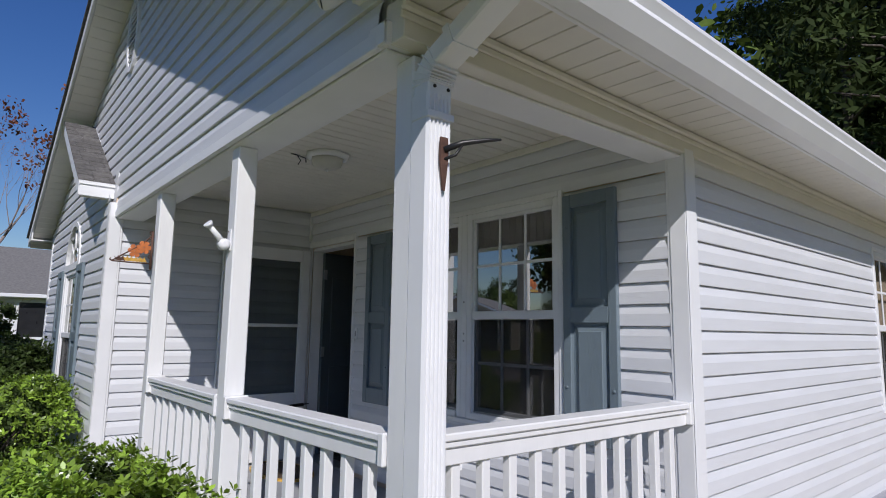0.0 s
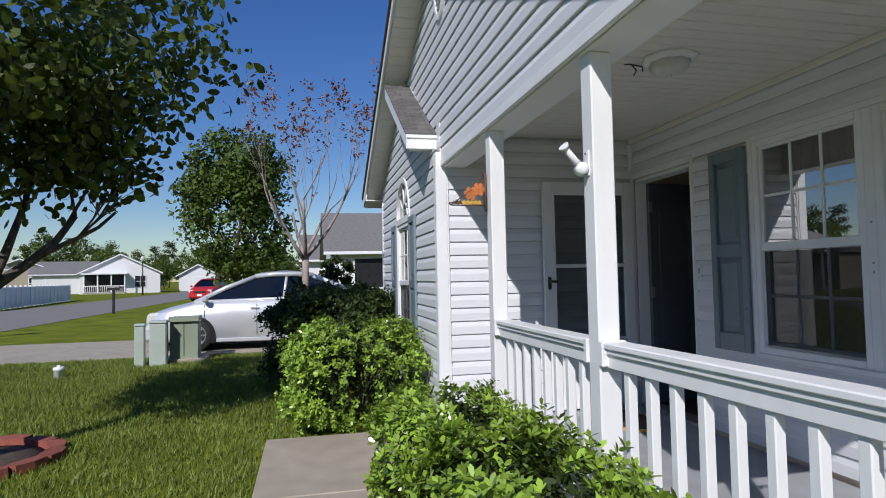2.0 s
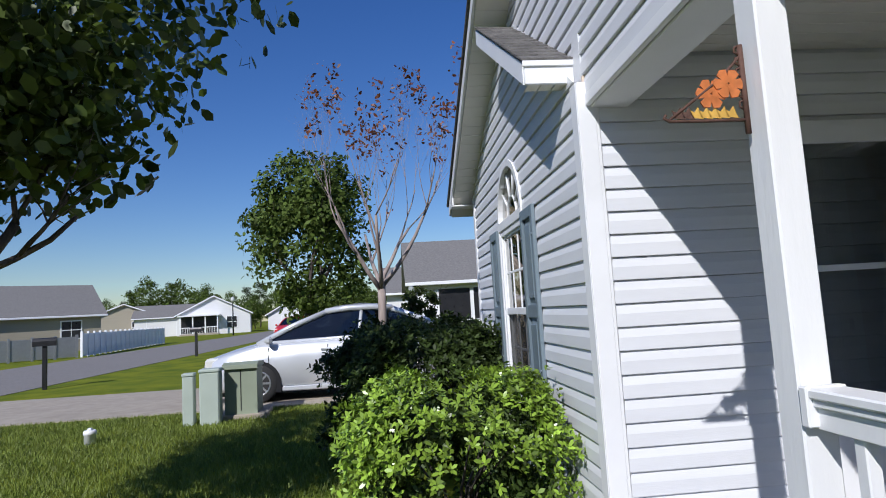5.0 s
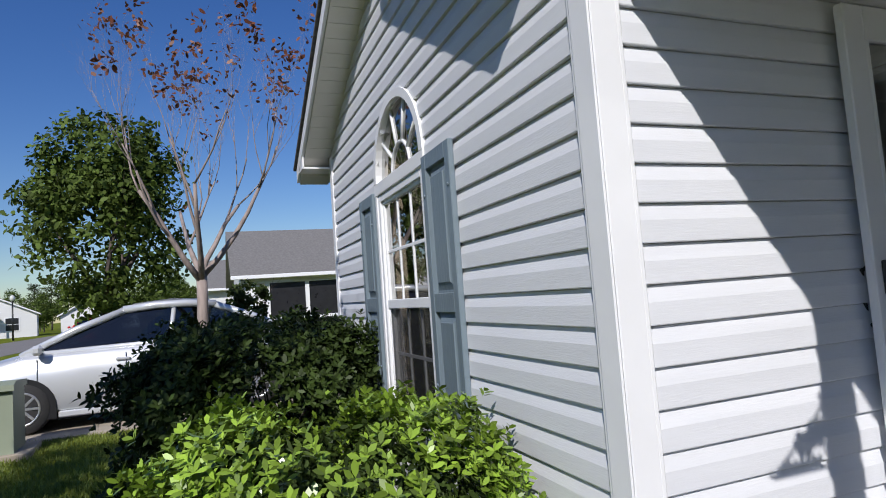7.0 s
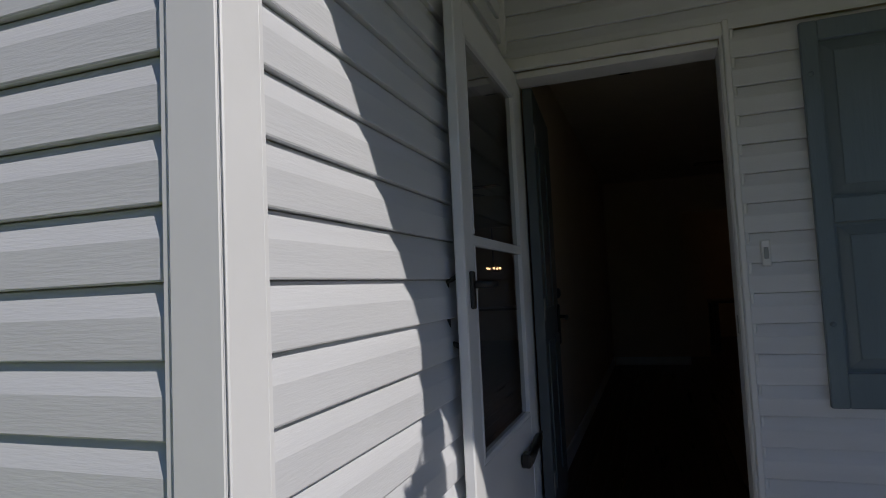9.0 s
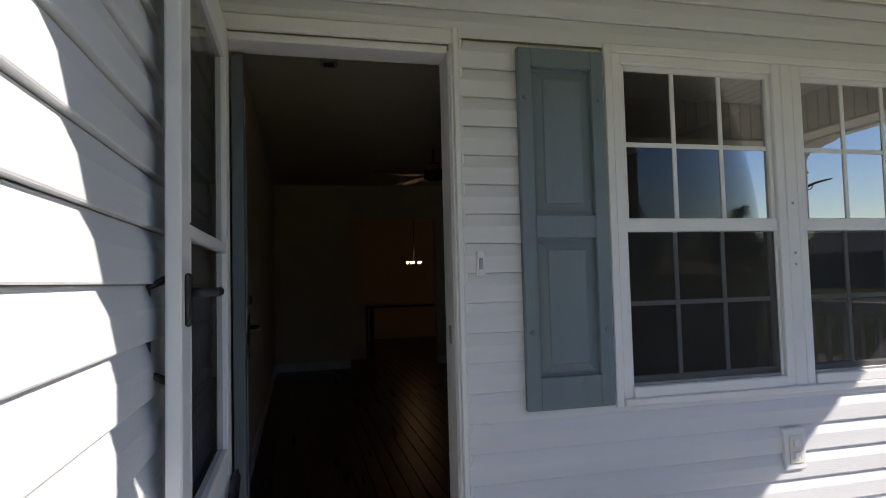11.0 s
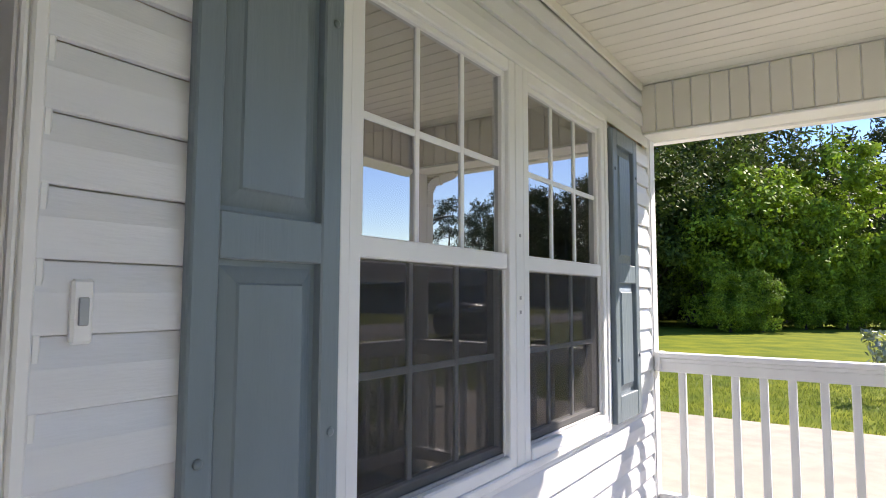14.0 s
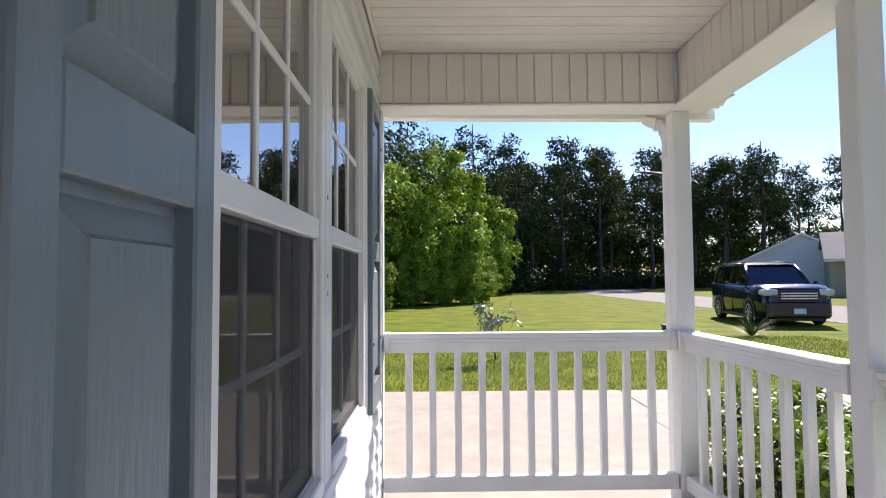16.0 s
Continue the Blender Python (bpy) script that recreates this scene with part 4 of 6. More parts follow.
# arched window of the wing
win_arch = thing("window_4", "white arched window over a sash window", "window", kind="structure")
W = front(XWING)
sash_window(win_arch, W, AW[0] + 0.04, AW[1] - 0.04, AW[2] + 0.03, AW[3] - 0.03, 1.31, 3, 2)
for p, q, c, d in ((AW[0], AW[0] + 0.04, AW[2], AW[3]), (AW[1] - 0.04, AW[1], AW[2], AW[3]), (AW[0] + 0.04, AW[1] - 0.04, AW[2], AW[2] + 0.03)):
    part("casing", wbox(W, p, q, c, d, 0, 0.027, 0.004), TRIM, win_arch)
part("transom", wbox(W, AW[0] - 0.004, AW[1] + 0.004, AW[3] - 0.03, AW[3] + 0.05, -0.03, 0.03, 0.005), TRIM, win_arch)
AC, AZ, AR, AH = (AW[0] + AW[1]) / 2, AW[3] + 0.05, (AW[1] - AW[0]) / 2, 0.455


def arch_point(f, k=1.0):
    return AC + AR * k * math.cos(math.pi * f), AZ + AH * k * math.sin(math.pi * f)


bm = bmesh.new()
N_A = 24
for i in range(N_A):
    f0, f1 = i / N_A, (i + 1) / N_A
    quad = [arch_point(f0, 1.0), arch_point(f1, 1.0), arch_point(f1, 0.89), arch_point(f0, 0.89)]
    prism(quad, XWING - 0.03, XWING + 0.03, "x", bm)
bmesh.ops.remove_doubles(bm, verts=bm.verts, dist=0.0005)
part("arch_frame", bm, TRIM, win_arch)
bm = bmesh.new()
bm.faces.new([bm.verts.new((XWING + 0.012, *arch_point(i / N_A, 0.89))) for i in range(N_A + 1)])
g = part("arch_pane", bm, GLASS, win_arch)
g.visible_shadow = False
for f in (0.2, 0.4, 0.6, 0.8):
    p0, p1 = arch_point(f, 0.36), arch_point(f, 0.89)
    part("spoke", tube([(XWING + 0.008, *p0), (XWING + 0.008, *p1)], 0.010, 6), TRIM, win_arch)
part("spoke_ring", tube([(XWING + 0.008, *arch_point(i / 12, 0.36)) for i in range(13)], 0.010, 6), TRIM, win_arch)

# curtain behind the wing window
curtain = thing("curtain", "cream pleated curtains drawn aside in the wing window", "curtain", (XWING + 0.22, 0, 0))
for a, b in ((7.30, 7.50), (7.92, 8.22)):
    bm = bmesh.new()
    n = 24
    rows = [[bm.verts.new((0.02 * math.sin(i * 1.6) + 0.01 * k * 0, a + (b - a) * i / n, z)) for i in range(n + 1)] for k, z in enumerate((FLOOR_Z + 0.02, 2.35))]
    for i in range(n):
        bm.faces.new((rows[0][i], rows[0][i + 1], rows[1][i + 1], rows[1][i])).smooth = True
    bmesh.ops.solidify(bm, geom=bm.faces[:], thickness=0.004)
    part("curtain_panel", bm, CURTAIN, curtain)


# ---- shutters ----
def shutter(name, place, u0, u1, z0, z1, mid, label, group):
    e = thing(name, label, "shutter", group=group)
    D, s = 0.018, 0.058
    part("stile", wbox(place, u0, u0 + s, z0, z1, D, D + 0.028, 0.004), SHUTTER, e)
    part("stile", wbox(place, u1 - s, u1, z0, z1, D, D + 0.028, 0.004), SHUTTER, e)
    for a, b, nm in ((z0, z0 + 0.125, "bottom_rail"), (mid - 0.045, mid + 0.045, "middle_rail"), (z1 - 0.075, z1, "top_rail")):
        part(nm, wbox(place, u0 + s, u1 - s, a, b, D, D + 0.027, 0.003), SHUTTER, e)
    for a, b in ((z0 + 0.125, mid - 0.045), (mid + 0.045, z1 - 0.075)):
        ua, ub = u0 + s, u1 - s
        bm = bmesh.new()
        rings = []
        for inset, d in ((0.0, 0.004), (0.012, 0.004), (0.045, 0.017), (0.049, 0.022), (0.055, 0.022)):
            rings.append([bm.verts.new(place(u, D + d, z)) for u, z in ((ua + inset, a + inset), (ub - inset, a + inset), (ub - inset, b - inset), (ua + inset, b - inset))])
        for r0, r1 in zip(rings, rings[1:]):
            for k in range(4):
                bm.faces.new((r0[k], r0[(k + 1) % 4], r1[(k + 1) % 4], r1[k]))
        bm.faces.new(rings[-1])
        bmesh.ops.recalc_face_normals(bm, faces=bm.faces)
        part("panel", bm, SHUTTER, e)
    for u in (u0 + 0.026, u1 - 0.026):
        for z in (z0 + 0.30, z1 - 0.20):
            p = place(u, D + 0.0285, z)
            part("screw_cap", revolve([(0.010, 0.0), (0.009, 0.004), (0.003, 0.006)], (0, 0, 0), 10), SHUTTER, e).matrix_local = Matrix.Translation(p) @ Matrix.Rotation(radians(-90), 4, "Y")
    return e


shutter("shutter", P, 4.348, 4.718, 0.815, 2.235, 1.525, "blue-grey raised-panel shutter beside the porch window", "porch shutters")
shutter("shutter", P, 2.155, 2.525, 0.815, 2.235, 1.525, "blue-grey raised-panel shutter beside the porch window", "porch shutters")
shutter("shutter", W, 6.895, 7.262, 0.62, 2.03, 1.31, "blue-grey raised-panel shutter beside the arched window", "wing shutters")
shutter("shutter", W, 8.248, 8.615, 0.62, 2.03, 1.31, "blue-grey raised-panel shutter beside the arched window", "wing shutters")

# gable vent
vent = thing("gable_vent", "white oval louvred vent high in the gable", "vent", (XF - 0.02, VENT_Y, VENT_Z))
bm = bmesh.new()
for i in range(28):
    a0, a1 = 2 * math.pi * i / 28, 2 * math.pi * (i + 1) / 28
    prism([(VENT_W * math.cos(a0), VENT_H * math.sin(a0)), (VENT_W * math.cos(a1), VENT_H * math.sin(a1)), (0.76 * VENT_W * math.cos(a1), 0.86 * VENT_H * math.sin(a1)), (0.76 * VENT_W * math.cos(a0), 0.86 * VENT_H * math.sin(a0))], -0.02, 0.02, "x", bm)
bmesh.ops.remove_doubles(bm, verts=bm.verts, dist=0.0005)
part("frame", bm, TRIM, vent)
for i in range(11):
    z = -0.26 + 0.052 * i
    w = 0.80 * VENT_W * math.sqrt(max(0.02, 1 - (z / (0.9 * VENT_H)) ** 2))
    part("slat", box(-0.018, 0.018, -w, w, -0.004, 0.004, m=Matrix.Translation((0.0, 0, z)) @ Matrix.Rotation(radians(-38), 4, "Y")), TRIM, vent)
part("backing", prism([(0.8 * VENT_W * math.cos(2 * math.pi * i / 24), 0.88 * VENT_H * math.sin(2 * math.pi * i / 24)) for i in range(24)], 0.021, 0.03, "x"), DARK_FILL, vent)

# ---- front door ----
door_frame = thing("door_frame", "white moulded door casing", "door frame", kind="structure")
Z0, ZT = FLOOR_Z, 2.22
for a, b, d in ((4.935, 4.95, 0.016), (4.95, 4.973, 0.026), (4.973, 4.985, 0.018)):
    part("casing", wbox(P, a, b, Z0, ZT + 0.10 - (a - 4.935), 0.0, d, 0.004), PAINT, door_frame)
part("casing_head", wbox(P, 4.9735, 5.86, ZT + 0.02, ZT + 0.075, 0.0, 0.026, 0.004), PAINT, door_frame)
part("casing_head", wbox(P, 4.935, 5.86, ZT + 0.075, ZT + 0.10, 0.0, 0.0165, 0.004), PAINT, door_frame)
part("casing_hinge", wbox(P, 5.825, 5.86, Z0, ZT + 0.02, 0.0, 0.024, 0.004), PAINT, door_frame)
part("jamb", wbox(P, 4.968, 4.988, Z0, ZT, -0.14, -0.001, 0.003), PAINT, door_frame)
part("jamb", wbox(P, 5.81, 5.825, Z0, ZT, -0.14, -0.001, 0.003), PAINT, door_frame)
part("jamb_head", wbox(P, 4.988, 5.81, ZT - 0.012, ZT + 0.018, -0.14, -0.0015, 0.003), PAINT, door_frame)
part("threshold", wbox(P, 4.988, 5.81, Z0 - 0.002, Z0 + 0.03, -0.14, 0.02, 0.006), UTILGREY, door_frame)
part("strike_plate", wbox(P, 4.9885, 4.9905, 1.08, 1.15, -0.075, -0.045), UTILGREY, door_frame)

front_door = thing("front_door", "slate-grey panelled front door standing open into the hall", "door", (XWALL + 0.10, 5.775, Z0 + 0.03), 4.0)
H, WD = 2.0, 0.745
part("leaf", box(0.0, WD, -0.022, 0.022, 0, H, 0.003), DOORPAINT, front_door)
for a, b in ((0.09, 0.34), (0.41, 0.66)):
    for c, d in ((0.2, 0.85), (1.0, 1.75)):
        part("panel", box(a, b, -0.029, -0.023, c, d, 0.005), DOORPAINT, front_door)
for z in (0.25, 1.0, 1.78):
    part("hinge", box(-0.012, 0.03, -0.027, -0.0225, z - 0.05, z + 0.05, 0.002), UTILGREY, front_door)
part("deadbolt", revolve([(0.028, 0.0), (0.028, -0.012), (0.015, -0.022)], (0.685, -0.0225, 1.06), 14, "y"), BLACK, front_door)
part("lever_rose", box(0.655, 0.715, -0.034, -0.0225, 0.78, 1.0, 0.006), BLACK, front_door)
part("lever", tube([(0.685, -0.03, 0.93), (0.685, -0.07, 0.93), (0.60, -0.075, 0.925)], 0.010, 8), BLACK, front_door)

storm = thing("storm_door", "white storm door with two glass panes standing open", "door", (XWALL - 0.045, 5.805, Z0 + 0.02), 179.9)
SW, SH = 0.88, 2.02
gz0, gz1, gm = 0.60, 1.90, 1.265
part("hinge_stile", box(0, 0.085, -0.016, 0.016, 0, SH, 0.004), TRIM, storm)
part("lock_stile", box(SW - 0.095, SW, -0.016, 0.016, 0, SH, 0.004), TRIM, storm)
part("top_rail", box(0.085, SW - 0.095, -0.016, 0.016, gz1, SH, 0.004), TRIM, storm)
part("kick_panel", box(0.085, SW - 0.095, -0.014, 0.014, 0, gz0, 0.004), TRIM, storm)
part("pane_frame", box(0.085, SW - 0.095, -0.012, 0.012, gm - 0.016, gm + 0.016, 0.003), TRIM, storm)
for a, b in ((gz0, gm - 0.016), (gm + 0.016, gz1)):
    for p, q in ((0.085, 0.103), (SW - 0.113, SW - 0.095)):
        part("pane_frame", box(p, q, -0.0165, 0.0165, a, b, 0.003), TRIM, storm)
    bm = bmesh.new()
    bm.faces.new([bm.verts.new(v) for v in ((0.10, 0, a), (SW - 0.11, 0, a), (SW - 0.11, 0, b), (0.10, 0, b))])
    g = part("pane", bm, GLASS, storm)
    g.visible_shadow = False
part("pane_rail", box(0.103, SW - 0.113, -0.0168, 0.0168, gz0, gz0 + 0.018, 0.003), TRIM, storm)
part("handle_base", box(SW - 0.06, SW - 0.03, 0.016, 0.028, 1.06, 1.17, 0.004), BLACK, storm)
part("handle", tube([(SW - 0.045, 0.03, 1.13), (SW - 0.045, 0.07, 1.13), (SW - 0.10, 0.075, 1.13)], 0.011, 8), BLACK, storm)
part("pull_handle", tube([(SW - 0.045, -0.02, 1.16), (SW - 0.045, -0.06, 1.14), (SW - 0.045, -0.06, 0.97), (SW - 0.045, -0.02, 0.95)], 0.009, 8), BLACK, storm)
part("closer", tube([(0.02, 0.03, 0.50), (0.30, 0.045, 0.48)], 0.017, 10), BLACK, storm)
part("closer_rod", tube([(0.02, 0.03, 0.50), (-0.04, 0.03, 0.505)], 0.006, 8), BLACK, storm)
part("closer_bracket", box(0.26, 0.31, 0.0165, 0.05, 0.455, 0.505, 0.004), BLACK, storm)

# small fittings on the wall
bell = thing("doorbell", "small white doorbell button on the siding", "doorbell", (XWALL - 0.02, 4.885, 1.385))
part("plate", box(-0.010, 0.004, -0.016, 0.016, -0.05, 0.05, 0.004), TRIM, bell)
part("button", box(-0.014, -0.010, -0.008, 0.008, -0.022, 0.022, 0.002), UTILGREY, bell)
outlet = thing("outdoor_outlet", "cream weatherproof outlet on a mounting block", "outlet", (XWALL - 0.016, 3.50, 0.565))
part("block", box(-0.016, 0.01, -0.055, 0.055, -0.088, 0.088, 0.005), TRIM, outlet)
part("cover", box(-0.022, -0.0165, -0.036, 0.036, -0.06, 0.06, 0.003), SOFFIT, outlet)
for z in (-0.027, 0.027):
    part("socket", box(-0.026, -0.0225, -0.018, 0.018, z - 0.016, z + 0.016, 0.003), PAINT, outlet)

# ---- inside, seen through the door ----
chand = thing("chandelier", "lit chandelier with five small shades in the far room", "lamp", (10.6, 3.69, 1.60))
part("stem", tube([(0, 0, 0.985), (0, 0, 0.0)], 0.01, 8), BLACK, chand)
part("canopy", revolve([(0.06, 0.955), (0.05, 0.93), (0.015, 0.92)], (0, 0, 0), 14), BLACK, chand)
for i in range(5):
    a = i * 2 * math.pi / 5 + 0.3
    part("arm", tube([(0, 0, 0), (0.08 * math.cos(a), 0.08 * math.sin(a), -0.04), (0.115 * math.cos(a), 0.115 * math.sin(a), 0.0)], 0.007, 6), BLACK, chand)
    part("shade", revolve([(0.008, 0.0), (0.016, 0.014), (0.021, 0.034), (0.019, 0.036)], (0.115 * math.cos(a), 0.115 * math.sin(a), 0.0), 10), BULB, chand, "glowing frosted shade")
table = thing("dining_table", "dark dining table in the far room", "table", (10.9, 3.7, FLOOR_Z + 0.022))
part("tabletop", box(-0.5, 0.5, -0.8, 0.8, 0.71, 0.75, 0.006), INFLOOR, table)
for sx in (-1, 1):
    for sy in (-1, 1):
        part("leg", box(0.43 * sx - 0.035, 0.43 * sx + 0.035, 0.73 * sy - 0.035, 0.73 * sy + 0.035, 0, 0.71, 0.004), INFLOOR, table)
detector = thing("smoke_detector", "small dark detector on the hall ceiling", "detector", (4.28, 5.375, 2.62))
part("body", box(-0.05, 0.05, -0.05, 0.05, -0.04, 0.0, 0.008), UTILGREY, detector)
part("grille", box(-0.03, 0.03, -0.03, 0.03, -0.045, -0.0405, 0.002), BLACK, detector)
fan = thing("ceiling_fan", "dark ceiling fan in the front room", "fan", (6.55, 4.25, 2.62))
part("rod", tube([(0, 0, 0), (0, 0, -0.22)], 0.012, 8), BLACK, fan)
part("motor", revolve([(0.05, -0.2), (0.10, -0.22), (0.10, -0.30), (0.05, -0.33)], (0, 0, 0), 14), BLACK, fan)
for i in range(5):
    part("blade", box(0.10, 0.62, -0.06, 0.06, -0.272, -0.262, 0.003, m=Matrix.Rotation(i * 2 * math.pi / 5 + 0.4, 4, "Z")), INFLOOR, fan)
mat_y = thing("door_mat", "oval brown doormat with a yellow rim by the door", "mat", (2.62, 5.40, FLOOR_Z))
def oval(a, b):
    return [(a * math.cos(2 * math.pi * k / 32), b * math.sin(2 * math.pi * k / 32)) for k in range(32)]
part("rim", prism(oval(0.24, 0.42), 0.0, 0.014, "z"), YELLOW, mat_y, "yellow rim")
part("pad", prism(oval(0.20, 0.37), 0.0145, 0.02, "z"), MULCH, mat_y)


# ---- ground ----
def sheet(name, pts, z0, z1, mat, label, cat):
    return solid(name, prism(pts, z0, z1, "z"), mat, label, cat, "structure")


bm = bmesh.new()
bmesh.ops.create_grid(bm, x_segments=1, y_segments=1, size=1500)
for v in bm.verts:
    v.co.z = 0.0
solid("ground", bm, GRASS, "green mown lawn reaching the horizon", "ground", "structure")


def strip(pts, half):
    """The outline of a strip of that half width along pts."""
    l, r = [], []
    for i, p in enumerate(pts):
        a, b = Vector(pts[max(i - 1, 0)]), Vector(pts[min(i + 1, len(pts) - 1)])
        d = (b - a).normalized()
        n = Vector((-d.y, d.x))
        l.append(tuple(Vector(p) + n * half))
        r.append(tuple(Vector(p) - n * half))
    return l + r[::-1]


ROAD = [(-12.2, 160), (-12.2, 60), (-12.0, 10), (-12.6, -14), (-13.2, -40), (-14.6, -58), (-19, -70), (-32, -78), (-60, -80)]
sheet("road", strip(ROAD, 3.3), -0.2, 0.012, ASPHALT, "pale grey asphalt street", "road")
sheet("pavement_drive", [(-9.2, 12.75), (9.0, 12.75), (9.0, 16.3), (-9.2, 16.3)], -0.2, 0.018, CONCRETE, "stained concrete driveway", "driveway")
walkway = thing("pavement_walk", "pale concrete walkway slabs along the hedge", "path", kind="structure")
for y0, y1 in ((-1.0, 0.42), (0.43, 1.86), (1.87, 3.30), (3.31, 4.74), (4.75, 6.18)):
    part("slab", box(-0.27, 0.66, y0, y1, -0.1, 0.03, 0.008), CONCRETE, walkway)
part("slab", box(0.67, 1.185, 4.75, 5.84, -0.1, 0.03, 0.008), CONCRETE, walkway)
pad = thing("pavement_pad", "pale concrete side driveway slabs", "driveway", kind="structure")
for x0, x1 in ((-8.9, -5.9), (-5.89, -2.7), (-2.69, 0.52), (0.53, 4.2), (4.21, 8.0), (8.01, 13.0)):
    part("slab", box(x0, x1, -2.3, -1.02 if x0 < 0.5 and x1 > -0.4 else 1.60, -0.1, 0.025, 0.006), CONCRETE, pad)


# ---- lawn blades near the path ----
rng = np.random.default_rng(7)


def blades(name, n, x0, x1, y0, y1, h, keep):
    p = np.stack([rng.uniform(x0, x1, n), rng.uniform(y0, y1, n), np.zeros(n)], 1)
    p = p[[keep(a, b) for a, b, _ in p]]
    n = len(p)
    a = rng.uniform(0, 2 * np.pi, n)
    w = np.stack([np.cos(a), np.sin(a), np.zeros(n)], 1) * rng.uniform(0.004, 0.008, (n, 1))
    lean = rng.normal(0, 0.4, (n, 3)) * np.array([1, 1, 0])
    hh = rng.uniform(0.5, 1.3, (n, 1)) * h
    tip = p + (lean + np.array([0, 0, 1])) * hh
    me = poly_mesh(name, np.stack([p - w, p + w, tip], 1).reshape(-1, 3), 3)
    me.materials.append(BLADE)
    return tagged(new(name, me), "short mown green grass blades", "grass", kind="stuff")


blades("grass", 110000, -6.5, 0.1, 4.0, 12.7, 0.05, lambda x, y: not (-0.29 < x < 0.68 and y < 6.2) and (x + 2.47) ** 2 + (y - 6.2) ** 2 > 0.3)
blades("grass", 45000, -6.0, 6.0, -9.0, -2.35, 0.05, lambda x, y: True)


# ---- shrubs and trees ----
def shrub(label, centre, radii, n, size, mat, seed, box_like=0.5, wide=0.44):
    r = np.random.default_rng(seed)
    e = thing("shrub", label, "shrub", (centre[0], centre[1], 0.0))
    bm = bmesh.new()
    for i in range(9):
        a = r.uniform(0, 2 * np.pi)
        d = r.uniform(0.3, 0.7)
        tube([(0.05 * math.cos(a), 0.05 * math.sin(a), -0.02), (radii[0] * 0.3 * d * math.cos(a), radii[1] * 0.3 * d * math.sin(a), centre[2] * 0.6), (radii[0] * d * math.cos(a), radii[1] * d * math.sin(a), centre[2] * 1.3)], [0.014, 0.010, 0.004], 5, bm)
    part("branch_cluster", bm, BARK, e)
    d = r.normal(0, 1, (n, 3))
    d /= np.linalg.norm(d, axis=1, keepdims=True)
    d = np.sign(d) * np.abs(d) ** box_like
    d /= (np.abs(d) ** 3).sum(1, keepdims=True) ** (1 / 3)
    ph = r.uniform(0, 6.28, 6)
    lump = 1 + 0.11 * np.sin(d[:, 0] * 7 + ph[0]) * np.sin(d[:, 1] * 6 + ph[1]) + 0.07 * np.sin(d[:, 2] * 8 + ph[2] + d[:, 0] * 5)
    rad = r.uniform(0.62, 1.02, n) * lump + (r.uniform(0, 1, n) > 0.94) * r.uniform(0, 0.16, n)
    p = d * np.asarray(radii) * rad[:, None] + np.array([0, 0, centre[2]])
    ok = p[:, 2] > 0.02
    p, d = p[ok], d[ok]
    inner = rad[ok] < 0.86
    # inner leaves get the darker green: shade within the shrub put into colour
    foliage("inner_leaves", p[inner], (d + np.array([0, 0, 0.5]))[inner], size, HEDGE_DARK, e, r, wide, "leaf", 0.85, "inner leaves in dark green, standing for shade")
    v, k = sprig_verts(p[~inner], d[~inner] + np.array([0, 0, 0.45]), size, wide, r)
    me = poly_mesh("leaves", v, k)
    me.materials.append(mat)
    new("leaves", me).parent = e
    return e


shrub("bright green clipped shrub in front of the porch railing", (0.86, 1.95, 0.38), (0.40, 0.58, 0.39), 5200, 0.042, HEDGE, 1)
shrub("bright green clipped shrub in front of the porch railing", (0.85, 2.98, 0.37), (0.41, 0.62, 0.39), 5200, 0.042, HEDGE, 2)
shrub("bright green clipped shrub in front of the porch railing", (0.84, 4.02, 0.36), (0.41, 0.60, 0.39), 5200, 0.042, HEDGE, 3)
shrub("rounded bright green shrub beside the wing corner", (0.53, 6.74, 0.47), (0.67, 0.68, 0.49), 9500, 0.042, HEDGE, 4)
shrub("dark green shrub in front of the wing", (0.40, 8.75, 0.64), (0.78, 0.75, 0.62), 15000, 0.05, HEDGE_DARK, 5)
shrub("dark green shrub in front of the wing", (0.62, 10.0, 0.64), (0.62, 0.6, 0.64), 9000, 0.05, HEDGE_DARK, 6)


def palm(label, at, n, length, mat, seed, lift=0.7):
    r = np.random.default_rng(seed)
    e = thing("spiky_plant", label, "plant", at)
    for i in range(n):
        a, up, l = r.uniform(0, 6.28), r.uniform(0.25, 1.0) * lift, length * r.uniform(0.7, 1.1)
        bm = bmesh.new()
        pts = []
        for k in range(5):
            f = k / 4
            pts.append(Vector((l * f * math.cos(a) * (1 - 0.3 * up), l * f * math.sin(a) * (1 - 0.3 * up), 0.02 + l * up * f - l * 0.45 * f * f * (1 - up * 0.6))))
        sidev = Vector((-math.sin(a), math.cos(a), 0))
        vs = [(bm.verts.new(p + sidev * 0.02 * (1 - k / 4.2)), bm.verts.new(p - sidev * 0.02 * (1 - k / 4.2))) for k, p in enumerate(pts)]
        for q0, q1 in zip(vs, vs[1:]):
            bm.faces.new((q0[0], q0[1], q1[1], q1[0]))
        part("frond", bm, mat, e)
    return e


palm("spiky dark green sago plant beyond the hedge", (0.95, 10.9, 0), 46, 0.95, HEDGE_DARK, 3, 0.95)
palm("clump of arching ornamental grass on the lawn", (-4.6, -9.0, 0), 70, 0.75, HEDGE_DARK, 4, 1.0)


